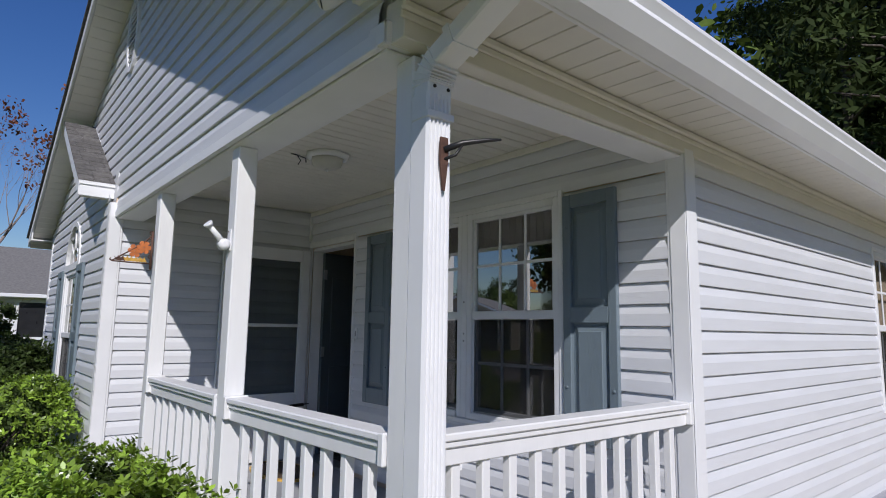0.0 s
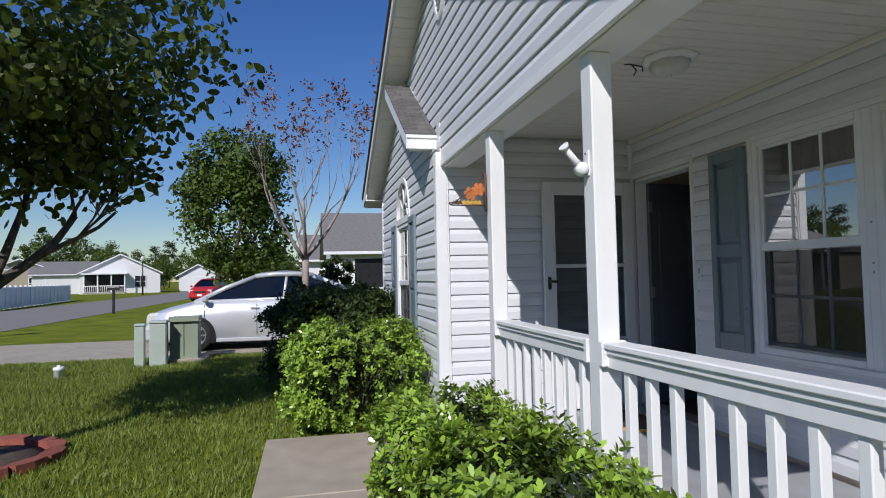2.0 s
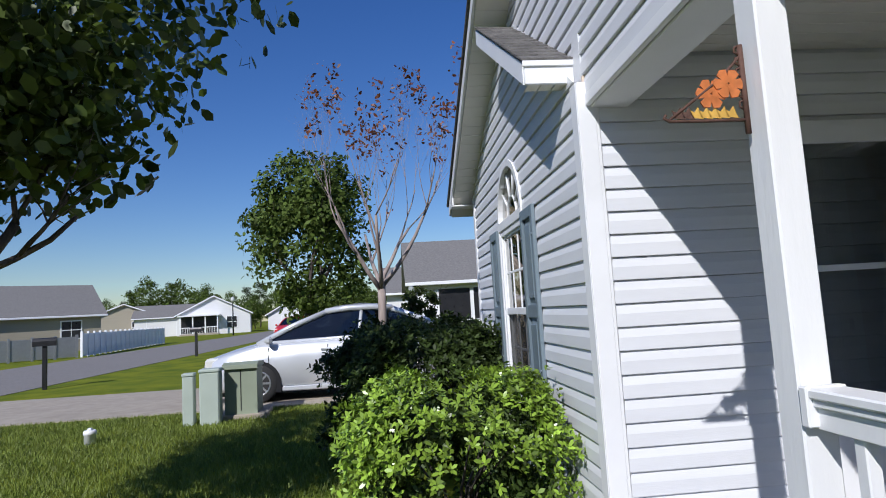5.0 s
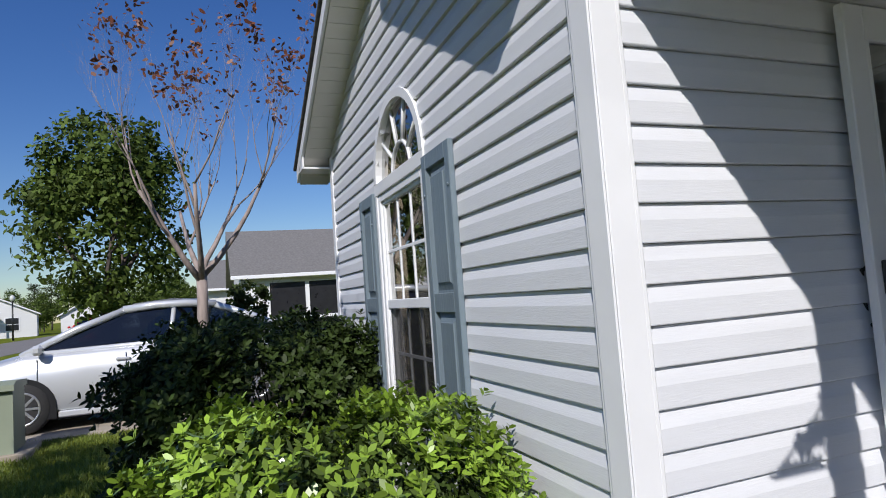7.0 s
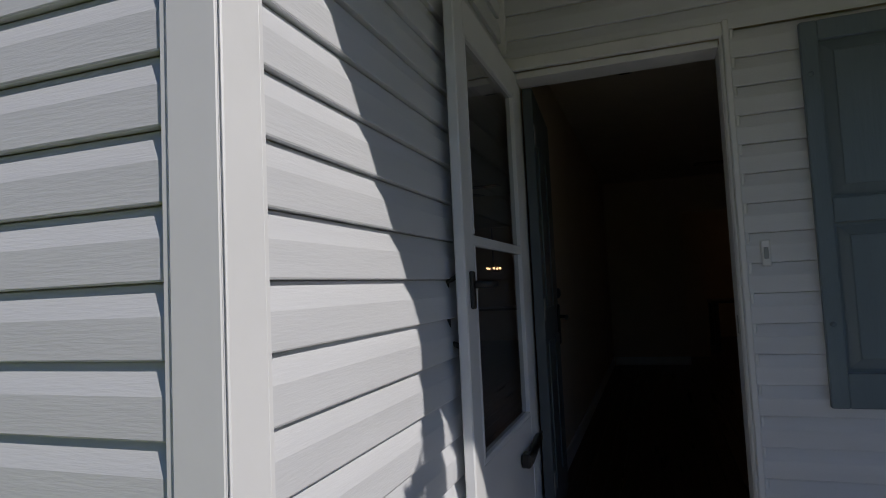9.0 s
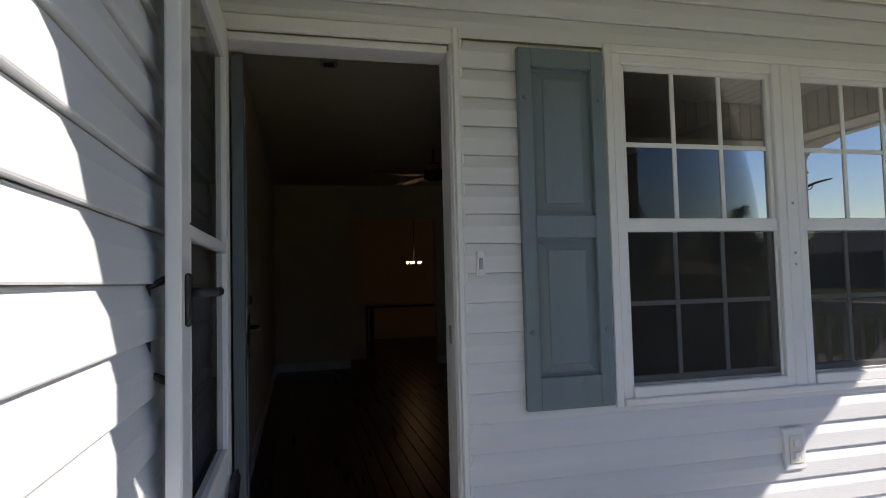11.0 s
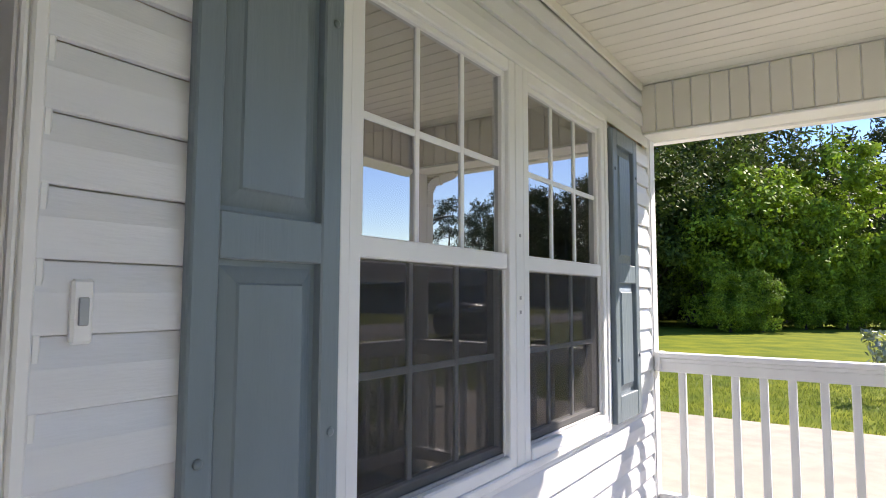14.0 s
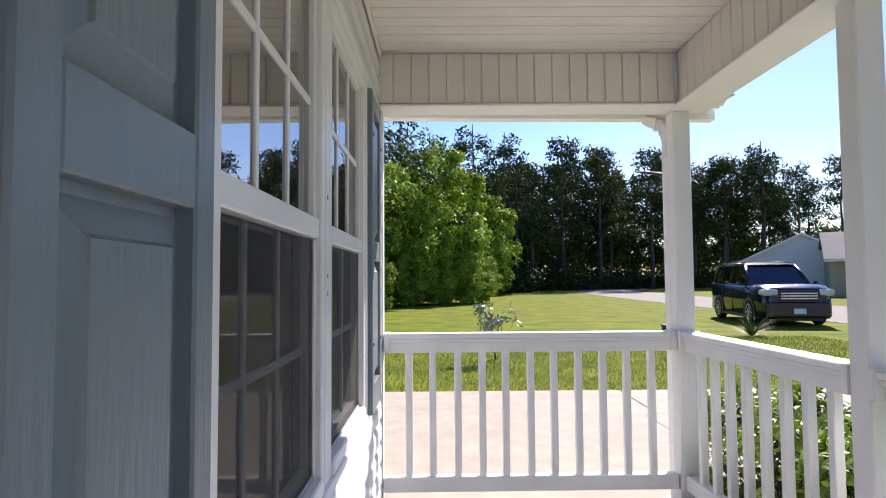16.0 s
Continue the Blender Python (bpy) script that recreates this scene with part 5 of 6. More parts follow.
def limb(bm, p, d, l, r0, depth, rr, ends, spread=0.5, up=0.12, sides=7):
    pts, rad = [p.copy()], [r0]
    q, dd = p.copy(), d.normalized()
    for k in range(4):
        dd = (dd + Vector((rr.normal(0, 0.1), rr.normal(0, 0.1), rr.normal(0, 0.08) + up * 0.3))).normalized()
        q = q + dd * l / 4
        pts.append(q.copy())
        rad.append(r0 * (1 - 0.13 * (k + 1)))
    tube(pts, rad, sides, bm)
    if depth == 0:
        ends.append((q.copy(), dd.copy()))
        return
    for k in range(int(rr.integers(2, 4))):
        i = int(rr.integers(2, 5))
        nd = (dd + Vector((rr.normal(0, spread), rr.normal(0, spread), rr.normal(0, spread * 0.6) + up))).normalized()
        limb(bm, pts[i], nd, l * rr.uniform(0.6, 0.85), rad[i] * 0.66, depth - 1, rr, ends, spread, up, max(4, sides - 1))
    ends.append((q.copy(), dd.copy()))


def tree(label, at, trunk_h, trunk_r, crown_c, crown_r, n, size, leaf, bark, seed, depth=3, clumps=60, stems=4, shape="leaf", limb_l=1.2, up=0.12, spread=0.5, wide=0.5, tips=False):
    rr = np.random.default_rng(seed)
    e = thing("tree", label, "tree", at)
    bm = bmesh.new()
    ends = []
    pts = [Vector((rr.normal(0, 0.02), rr.normal(0, 0.02), trunk_h * k / 5 - 0.03)) for k in range(6)]
    tube(pts, [trunk_r * (1.45, 1.05, 0.96, 0.9, 0.86, 0.84)[k] for k in range(6)], 10, bm)
    for s in range(stems):
        a = s * 2 * math.pi / stems + rr.uniform(-0.4, 0.4)
        limb(bm, pts[-1] - Vector((0, 0, rr.uniform(0, trunk_h * 0.1))), Vector((math.cos(a) * 0.8, math.sin(a) * 0.8, rr.uniform(0.5, 1.3))), limb_l, trunk_r * 0.55, depth, rr, ends, spread, up)
    part("trunk", bm, bark, e)
    if n:
        P_, D_ = [], []
        cc = [Vector(c) for c, _ in ends]
        for k in range(clumps):
            if tips:
                q, d = ball_points(max(2, n // clumps), tuple(cc[int(rr.integers(len(cc)))]), (0.12, 0.12, 0.10), rr, 0.1)
                P_.append(q)
                D_.append(d)
                continue
            if k < len(cc) and rr.uniform() < 0.8:
                c = np.array(cc[k])
                f = (c - np.array(crown_c)) / np.array(crown_r)
                if (f ** 2).sum() > 1.3:
                    c = np.array(crown_c) + (c - np.array(crown_c)) / math.sqrt((f ** 2).sum()) * 0.95
            else:
                q, _d = ball_points(1, crown_c, crown_r, rr, 0.6)
                c = q[0]
            m = max(4, int(n / clumps * rr.uniform(0.4, 1.6)))
            s = min(crown_r) * rr.uniform(0.18, 0.36) * np.array([1.0, 1.0, 0.75])
            q, d = ball_points(m, c, s, rr, 0.1)
            P_.append(q)
            D_.append(d * 0.5 + (c - np.array(crown_c)) / np.array(crown_r) * 0.5 + np.array([0, 0, 0.35]))
        foliage("crown", np.concatenate(P_), np.concatenate(D_), size, leaf, e, rr, wide, shape, 0.7)
    return e


tree("ornamental pear tree with grey forked trunk and dark glossy leaves", (-2.47, 6.2, 0.0), 1.35, 0.092, (-0.08, -0.25, 3.76), (1.95, 1.95, 1.55), 17000, 0.092, LEAF, BARK, 11, 3, 230, 5, limb_l=0.95, up=0.3, wide=0.6)
tree("nearly bare tree with pale twigs and a few rusty leaves", (0.05, 12.4, 0.0), 1.85, 0.075, (0.0, 0, 3.6), (1.5, 1.5, 1.9), 1000, 0.07, LEAF_RUST, BARK_PALE, 12, 6, 190, 5, limb_l=1.3, up=0.42, spread=0.34, tips=True)
tree("leafy green maple tree behind the driveway", (-2.0, 19.3, 0.0), 1.8, 0.13, (0.05, 0, 3.6), (1.55, 1.6, 2.35), 17000, 0.13, LEAF_MID, BARK, 13, 3, 170, 4, limb_l=1.5, up=0.3)
tree("evergreen tree beside the neighbouring house", (1.2, 24.5, 0.0), 0.8, 0.09, (0, 0, 1.3), (0.6, 0.6, 1.0), 2500, 0.14, LEAF_PINE, BARK, 14, 2, 50, 3, limb_l=0.8)

# brick edging round the pear tree
edging = thing("tree_edging", "ring of scalloped red edging bricks round mulch", "edging", (-2.47, 6.2, 0))
part("mulch_bed", revolve([(0.5, -0.02), (0.5, 0.02), (0.25, 0.045), (0.06, 0.06)], (0, 0, 0), 24), MULCH, edging)
for i in range(13):
    a = 2 * math.pi * i / 13
    b_ = part("edging_brick", prism([(-0.13, -0.05), (-0.06, -0.065), (0.06, -0.065), (0.13, -0.05), (0.125, 0.05), (0.0, 0.075), (-0.125, 0.05)], 0.0, 0.085, "z"), BRICK, edging)
    b_.matrix_local = Matrix.Translation((0.57 * math.cos(a), 0.57 * math.sin(a), -0.008 - random.uniform(0, 0.012))) @ Matrix.Rotation(a - math.pi / 2 + random.uniform(-0.08, 0.08), 4, "Z") @ Matrix.Rotation(random.uniform(-0.06, 0.06), 4, "X")

# utility boxes on the lawn
ub = thing("utility_pedestal", "narrow pale green utility pedestal on the lawn", "utility box", (-2.62, 11.62, 0), 8)
part("shell", box(-0.075, 0.075, -0.09, 0.09, -0.05, 0.66, 0.015), UTIL, ub)
part("cap", box(-0.083, 0.083, -0.098, 0.098, 0.655, 0.70, 0.012), UTIL, ub)
ub2 = thing("utility_pedestal", "wider pale green utility pedestal on the lawn", "utility box", (-2.33, 11.62, 0), 5)
part("shell", box(-0.13, 0.13, -0.12, 0.12, -0.05, 0.70, 0.018), UTIL, ub2)
part("cap", box(-0.14, 0.14, -0.13, 0.13, 0.695, 0.745, 0.014), UTIL, ub2)
tf = thing("transformer_cabinet", "dark green pad transformer cabinet on the lawn", "utility box", (-2.0, 12.1, 0), 4)
part("base", box(-0.36, 0.36, -0.34, 0.34, -0.05, 0.07, 0.01), CONCRETE, tf)
part("cabinet", prism([(-0.22, -0.28), (0.22, -0.28), (0.22, 0.28), (-0.22, 0.28)], 0.07, 0.72, "z"), UTIL_DARK, tf)
part("hood", prism([(-0.33, 0.70), (0.33, 0.70), (0.33, 0.76), (-0.2, 0.79), (-0.33, 0.76)], -0.24, 0.24, "x"), UTIL_DARK, tf)
part("door_seam", box(-0.006, 0.006, -0.284, -0.281, 0.12, 0.68), DARK_FILL, tf)
cap = thing("cleanout_cap", "small white plastic pipe cap in the grass", "pipe cap", (-3.5, 10.75, 0))
part("pipe", revolve([(0.065, -0.03), (0.065, 0.11), (0.075, 0.115), (0.075, 0.15), (0.06, 0.165)], (0, 0, 0), 16), TRIM, cap)
part("plug", box(-0.022, 0.022, -0.022, 0.022, 0.163, 0.19, 0.004), TRIM, cap)


# ---- vehicles ----
def wheel(parent, x, y, r, w, seed=0):
    e = thing("wheel", "", "", (x, y, r))
    part_of(e, parent)
    e.matrix_local = Matrix.Translation((x, y, r))
    part("tyre", revolve([(r * 0.62, -w / 2), (r * 0.93, -w / 2), (r, -w * 0.36), (r, w * 0.36), (r * 0.93, w / 2), (r * 0.62, w / 2)], (0, 0, 0), 28, "y"), RUBBER, e)
    bm = revolve([(r * 0.64, -w * 0.42), (r * 0.66, -w * 0.52), (r * 0.58, -w * 0.50), (r * 0.55, -w * 0.2), (r * 0.55, w * 0.2), (r * 0.58, w * 0.50), (r * 0.66, w * 0.52), (r * 0.64, w * 0.42)], (0, 0, 0), 28, "y")
    for s in (-1, 1):
        for k in range(8):
            a = k * math.pi / 4
            prism([(0.02 * r * math.cos(a + 1.57), 0.02 * r), (r * 0.12, -0.05 * r), (r * 0.58, -0.09 * r), (r * 0.58, 0.09 * r), (r * 0.12, 0.05 * r)], s * w * 0.44, s * w * 0.50, "y", bm)
    part("rim", bm, ALLOY, e)
    for s in (-1, 1):
        for k in range(8):
            sp = part("spoke", box(0.06 * r, 0.60 * r, s * w * 0.43, s * w * 0.51, -0.055 * r, 0.055 * r, 0.004), ALLOY, e)
            sp.matrix_local = Matrix.Rotation(k * math.pi / 4, 4, "Y")
        part("hub_cap", revolve([(0.14 * r, s * w * 0.42), (0.13 * r, s * w * 0.52), (0.05 * r, s * w * 0.54)], (0, 0, 0), 14, "y"), ALLOY, e)
    return e


def loft(stations, mat, name, parent, half=lambda f: 1.0):
    """A body from stations (x, z_bottom, z_belt, half_width_low, half_width_belt, z_top, half_width_top)."""
    bm = bmesh.new()
    rings = []
    for x, zb, zm, w0, w1, zt, w2 in stations:
        right = [(w0 * 0.86, zb), (w0, zb + 0.08), (w1 * 1.0, zb + (zm - zb) * 0.55), (w1 * 0.985, zm - 0.02), (w1 * 0.95, zm), ((w1 * 0.95 + w2) / 2, (zm + zt) / 2), (w2, zt - 0.03), (w2 * 0.86, zt), (w2 * 0.4, zt + 0.012)]
        ring = [bm.verts.new((x, -p, z)) for p, z in right] + [bm.verts.new((x, p, z)) for p, z in right[::-1]]
        rings.append(ring)
    n = len(rings[0])
    for r0, r1 in zip(rings, rings[1:]):
        for k in range(n):
            bm.faces.new((r0[k], r0[(k + 1) % n], r1[(k + 1) % n], r1[k])).smooth = True
    bm.faces.new(rings[0][::-1])
    bm.faces.new(rings[-1])
    bmesh.ops.recalc_face_normals(bm, faces=bm.faces)
    return part(name, bm, mat, parent)


def car(name, label, at, rz, paint, L_, W_, belt, roof_z, r, axle_f, axle_r, ws, roof_f, roof_r, rear, nose, suv=False):
    """Front at -x. ws, roof_f, roof_r, rear: where windscreen, roof and rear window begin and end along the car."""
    e = thing(name, label, "car", at, rz)
    h = W_ / 2
    low = r * 0.62
    loft([(0.0, low, nose - 0.05, h * 0.70, h * 0.72, nose, h * 0.60), (0.12, low - 0.02, nose, h * 0.9, h * 0.9, nose + 0.06, h * 0.75), (0.45, low, nose + 0.1, h * 0.97, h * 0.97, nose + 0.16, h * 0.8), (ws, low, belt, h * 0.98, h, belt + 0.05, h * 0.86), (L_ * 0.5, low, belt + 0.03, h * 0.98, h, belt + 0.06, h * 0.88), (L_ - 0.5, low, belt + 0.06, h * 0.97, h * 0.98, belt + 0.10, h * 0.84), (L_ - 0.08, low + 0.03, belt + 0.03, h * 0.90, h * 0.90, belt + 0.09, h * 0.76), (L_, low + 0.08, belt - 0.08, h * 0.78, h * 0.80, belt - 0.02, h * 0.66)], paint, "body", e)
    # glazed cabin between belt and roof
    wb, wr = h * 0.88, h * 0.70
    def cab(z, f):
        return (1 - f) * z
    x0, x1, x2, x3 = ws - 0.05, roof_f, roof_r, rear
    bm = bmesh.new()
    xs = [x0, x1, (x1 + x2) / 2, x2, x3]
    zs = [belt + 0.03, roof_z - 0.06, roof_z - 0.02, roof_z - 0.06, belt + 0.08]
    wt = [wb * 0.94, wr, wr * 1.03, wr, wb * 0.86]
    bot = [(x, -wb * k, belt + 0.02) for x, k in zip(xs, (0.95, 1, 1, 1, 0.9))]
    top = [(x, -w, z) for x, w, z in zip(xs, wt, zs)]
    vb = [[bm.verts.new((x, s * y, z)) for x, y, z in bot] for s in (1, -1)]
    vt = [[bm.verts.new((x, s * y, z)) for x, y, z in top] for s in (1, -1)]
    for s in (0, 1):
        for i in range(4):
            bm.faces.new((vb[s][i], vb[s][i + 1], vt[s][i + 1], vt[s][i]))
    for i in range(4):
        bm.faces.new((vt[0][i], vt[0][i + 1], vt[1][i + 1], vt[1][i]))
    bmesh.ops.recalc_face_normals(bm, faces=bm.faces)
    part("glasshouse", bm, GLASS_DARK, e, "dark tinted car glass")
    part("cabin_floor", box(x0 + 0.2, x3 - 0.1, -wb * 0.85, wb * 0.85, belt - 0.05, belt + 0.03), RUBBER, e)
    for sx in (x1 + 0.25, (x1 + x2) / 2 + 0.5):
        for sy in (-0.4, 0.4):
            part("seat", box(sx, sx + 0.14, sy - 0.2, sy + 0.2, belt, belt + 0.35, 0.05), RUBBER, e)
    # roof panel and pillars
    rx = [x1 - 0.06, x1 + 0.1, (x1 + x2) / 2, x2 - 0.1, x2 + 0.06]
    rz_ = [roof_z - 0.06, roof_z, roof_z + 0.035, roof_z, roof_z - 0.06]
    bm = bmesh.new()
    prev = None
    for x, z in zip(rx, rz_):
        row = [bm.verts.new((x, y * wr * 1.04, z + (0.0 if abs(y) == 1 else 0.025))) for y in (-1, -0.7, 0, 0.7, 1)]
        if prev:
            for a in range(4):
                bm.faces.new((prev[a], prev[a + 1], row[a + 1], row[a])).smooth = True
        prev = row
    bmesh.ops.solidify(bm, geom=bm.faces[:], thickness=0.03)
    part("roof_panel", bm, paint, e)
    mids = ((x1 + x2) / 2 - 0.02,) if not suv else ((x1 + x2) / 2 - 0.35, (x1 + x2) / 2 + 0.55)
    for s in (-1, 1):
        for a, b in (((x0, s * wb * 0.95, belt + 0.02), (x1, s * wr * 1.03, roof_z - 0.06)), ((x3, s * wb * 0.9, belt + 0.06), (x2, s * wr * 1.03, roof_z - 0.06))):
            part("pillar", tube([a, ((a[0] + b[0]) / 2, (a[1] + b[1]) / 2 * 1.02, (a[2] + b[2]) / 2 + 0.03), b], 0.045, 8), paint, e)
        part("roof_edge", tube([(x1 - 0.02, s * wr * 1.03, roof_z - 0.055), ((x1 * 2 + x2) / 3, s * wr * 1.07, roof_z - 0.02), ((x1 + x2 * 2) / 3, s * wr * 1.07, roof_z - 0.02), (x2 + 0.02, s * wr * 1.03, roof_z - 0.055)], 0.05, 8), paint, e)
        part("belt_edge", tube([(x0 + 0.05, s * wb * 0.97, belt + 0.03), ((x0 + x3) / 2, s * wb * 1.02, belt + 0.06), (x3 - 0.05, s * wb * 0.93, belt + 0.09)], 0.035, 8), paint, e)
        for mx in mids:
            part("pillar", tube([(mx, s * wb * 1.005, belt + 0.02), (mx + 0.06, s * wr * 1.04, roof_z - 0.05)], 0.032, 6), paint if not suv else BLACK, e)
        m_ = thing("mirror", "", "")
        part_of(m_, e)
        part("mirror_shell", box(ws + 0.12, ws + 0.24, s * (h + 0.03), s * (h + 0.17), belt + 0.03, belt + 0.15, 0.035), paint, m_)
        part("mirror_stalk", box(ws + 0.14, ws + 0.2, s * (h - 0.08), s * (h + 0.05), belt + 0.03, belt + 0.07, 0.01), BLACK, m_)
        for dx in (ws + 1.0, ws + 1.95):
            part("door_handle", box(dx, dx + 0.17, s * (h - 0.005), s * (h + 0.025), belt - 0.12, belt - 0.085, 0.01), paint, e)
        for dx in (ws + 0.15, ws + 1.12, ws + 2.05):
            part("door_seam", box(dx - 0.004, dx + 0.004, s * (h * 0.985 - 0.002), s * (h + 0.0035), low + 0.1, belt - 0.03), DARK_FILL, e)
        part("sill", box(axle_f + r * 1.2, axle_r - r * 1.2, s * (h - 0.09), s * (h - 0.01), low - 0.03, low + 0.05, 0.015), paint if not suv else BLACK, e)
        part("headlight", box(-0.03 if suv else 0.05, 0.40, s * h * 0.54, s * h * (0.94 if suv else 0.90), nose - 0.15, nose + (0.03 if suv else 0.06), 0.04), FROST, e, "clear headlight")
        part("tail_light", box(L_ - 0.24, L_ - 0.01, s * h * 0.60, s * h * 0.88, belt - 0.12, belt + 0.1, 0.04), RED, e)
        for ax in (axle_f, axle_r):
            arch = [(ax + r * 1.16 * math.cos(math.pi * k / 14), r + r * 1.16 * math.sin(math.pi * k / 14)) for k in range(15)]
            # solid near-black plate paints in the shade of a hollow wheel well
            part("wheel_arch", prism(arch + [(ax - r * 1.16, low - 0.03), (ax + r * 1.16, low - 0.03)], s * (h - 0.20), s * (h + 0.004), "y"), DARK_FILL, e)
            wheel(e, ax, s * (h - 0.085), r, 0.20)
    part("bumper", box(-0.05, 0.25, -h * 0.86, h * 0.86, low, nose - (0.30 if suv else 0.18), 0.07), paint, e)
    part("plate", box(-0.066, -0.052, -0.16, 0.16, low + 0.13, low + 0.28, 0.006), TRIM, e, "white number plate")
    part("grille", box(-0.03, 0.06, -h * 0.50, h * 0.50, nose - (0.28 if suv else 0.16), nose - 0.02, 0.02), BLACK, e)
    if suv:
        for k in range(3):
            part("grille_bar", box(-0.05, -0.031, -h * 0.48, h * 0.48, nose - 0.25 + 0.075 * k, nose - 0.215 + 0.075 * k, 0.006), CHROME, e, "chrome grille bar")
        for s in (-1, 1):
            part("roof_rail", tube([(x1 + 0.15, s * wr * 0.92, roof_z + 0.03), ((x1 + x2) / 2, s * wr * 0.92, roof_z + 0.07), (x2 - 0.1, s * wr * 0.92, roof_z + 0.03)], 0.018, 6), BLACK, e)
    part("underbody", box(0.25, L_ - 0.25, -h * 0.72, h * 0.72, low - 0.08, low + 0.05), DARK_FILL, e)
    return e


car("parked_car", "silver hatchback parked on the driveway", (-2.97, 14.08, 0.018), 0, SILVER, 4.45, 1.75, 0.92, 1.49, 0.315, 0.93, 3.63, 0.95, 2.05, 3.15, 4.15, 0.70)
car("parked_suv", "dark blue sport utility vehicle parked by the street", (-7.3, -11.6, 0.0), 262, NAVY, 4.85, 1.99, 1.12, 1.82, 0.37, 0.95, 3.73, 1.25, 1.95, 4.35, 4.75, 1.02, True)
car("parked_car", "red car parked far down the street", (-7.2, 45.0, 0.0), 80, RED, 4.45, 1.75, 0.92, 1.49, 0.315, 0.93, 3.63, 0.95, 2.05, 3.15, 4.15, 0.70)


# ---- neighbouring houses ----
def house(label, at, rz, w, d, h, rise, wall_mat, roof_mat, openings=(), porch=None, over=0.35, gable_front=False):
    """A gabled house; its front face is y = 0, ridge along x unless gable_front."""
    e = thing("house", label, "house", at, rz)
    if gable_front:
        part("wall", prism([(-w / 2, 0), (w / 2, 0), (w / 2, h), (0, h + rise), (-w / 2, h)], 0, d, "y"), wall_mat, e)
        s = rise / (w / 2)
        for sg in (-1, 1):
            part("roof", prism([(sg * (w / 2 + over), h - s * over), (0, h + rise), (0, h + rise + 0.16), (sg * (w / 2 + over), h - s * over + 0.16)], -over, d + over, "y"), roof_mat, e)
            part("fascia", prism([(sg * (w / 2 + over), h - s * over - 0.02), (0, h + rise - 0.02), (0, h + rise + 0.13), (sg * (w / 2 + over), h - s * over + 0.13)], -over - 0.03, -over, "y"), TRIM, e)
    else:
        part("wall", prism([(0, 0), (d, 0), (d, h), (d / 2, h + rise), (0, h)], -w / 2, w / 2, "x"), wall_mat, e)
        s = rise / (d / 2)
        for y0, y1 in ((-over, d / 2), (d + over, d / 2)):
            part("roof", prism([(y0, h - s * over), (y1, h + rise), (y1, h + rise + 0.16), (y0, h - s * over + 0.16)], -w / 2 - over, w / 2 + over, "x"), roof_mat, e)
        part("gutter", box(-w / 2 - over, w / 2 + over, -over - 0.12, -over, h - s * over - 0.02, h - s * over + 0.12, 0.02), TRIM, e)
    for kind_, x0, x1, z0, z1 in openings:
        o = thing("window" if kind_ == "w" else "door", "", "")
        part_of(o, e)
        part("opening", box(x0, x1, -0.02, 0.03, z0, z1), DARK_FILL if kind_ == "w" else WHITE_FAR, o)
        for p, q, c, f in ((x0 - 0.08, x0, z0 - 0.08, z1 + 0.08), (x1, x1 + 0.08, z0 - 0.08, z1 + 0.08), (x0, x1, z1, z1 + 0.08), (x0, x1, z0 - 0.08, z0)):
            part("frame", box(p, q, -0.05, 0.02, c, f), TRIM, o)
        if kind_ == "w":
            part("muntin", box((x0 + x1) / 2 - 0.02, (x0 + x1) / 2 + 0.02, -0.035, -0.021, z0, z1), TRIM, o)
            part("sash_bar", box(x0, x1, -0.034, -0.0215, (z0 + z1) / 2 - 0.03, (z0 + z1) / 2 + 0.03), TRIM, o)
    if porch:
        x0, x1, dep = porch
        part("porch_floor", box(x0, x1, -dep, 0, 0, 0.2), CONCRETE, e)
        part("porch_roof", box(x0 - 0.2, x1 + 0.2, -dep - 0.2, 0, h - 0.18, h), TRIM, e)
        k = max(2, int((x1 - x0) / 1.5) + 1)
        for i in range(k):
            xx = x0 + 0.08 + (x1 - x0 - 0.16) * i / (k - 1)
            part("porch_post", box(xx - 0.07, xx + 0.07, -dep + 0.02, -dep + 0.16, 0.2, h - 0.18), TRIM, e)
        # dark sheet on the wall: the porch's shade is put into its colour
        part("painted_porch_shade", box(x0 + 0.02, x1 - 0.02, -0.03, -0.021, 0.25, h - 0.2), DARK_FILL, e)
        part("porch_rail", box(x0 + 0.1, x1 - 0.1, -dep + 0.05, -dep + 0.12, 0.95, 1.05), TRIM, e)
        for i in range(int((x1 - x0) / 0.2)):
            part("porch_baluster", box(x0 + 0.2 * i + 0.1, x0 + 0.2 * i + 0.14, -dep + 0.065, -dep + 0.105, 0.3, 0.95), TRIM, e)
    return e


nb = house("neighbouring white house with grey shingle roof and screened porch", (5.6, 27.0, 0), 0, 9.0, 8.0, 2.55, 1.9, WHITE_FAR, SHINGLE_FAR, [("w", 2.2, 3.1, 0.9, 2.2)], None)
# flat dark sheet painted for the shade of the recess behind the posts
part("porch_shade_sheet", box(-3.6, 0.6, -0.03, 0.02, 0.35, 2.25), DARK_FILL, nb)
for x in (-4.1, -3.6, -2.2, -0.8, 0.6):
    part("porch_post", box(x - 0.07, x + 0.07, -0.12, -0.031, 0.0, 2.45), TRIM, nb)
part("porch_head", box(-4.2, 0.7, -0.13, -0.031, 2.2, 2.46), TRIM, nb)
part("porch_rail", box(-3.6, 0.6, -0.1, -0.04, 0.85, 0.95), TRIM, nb)
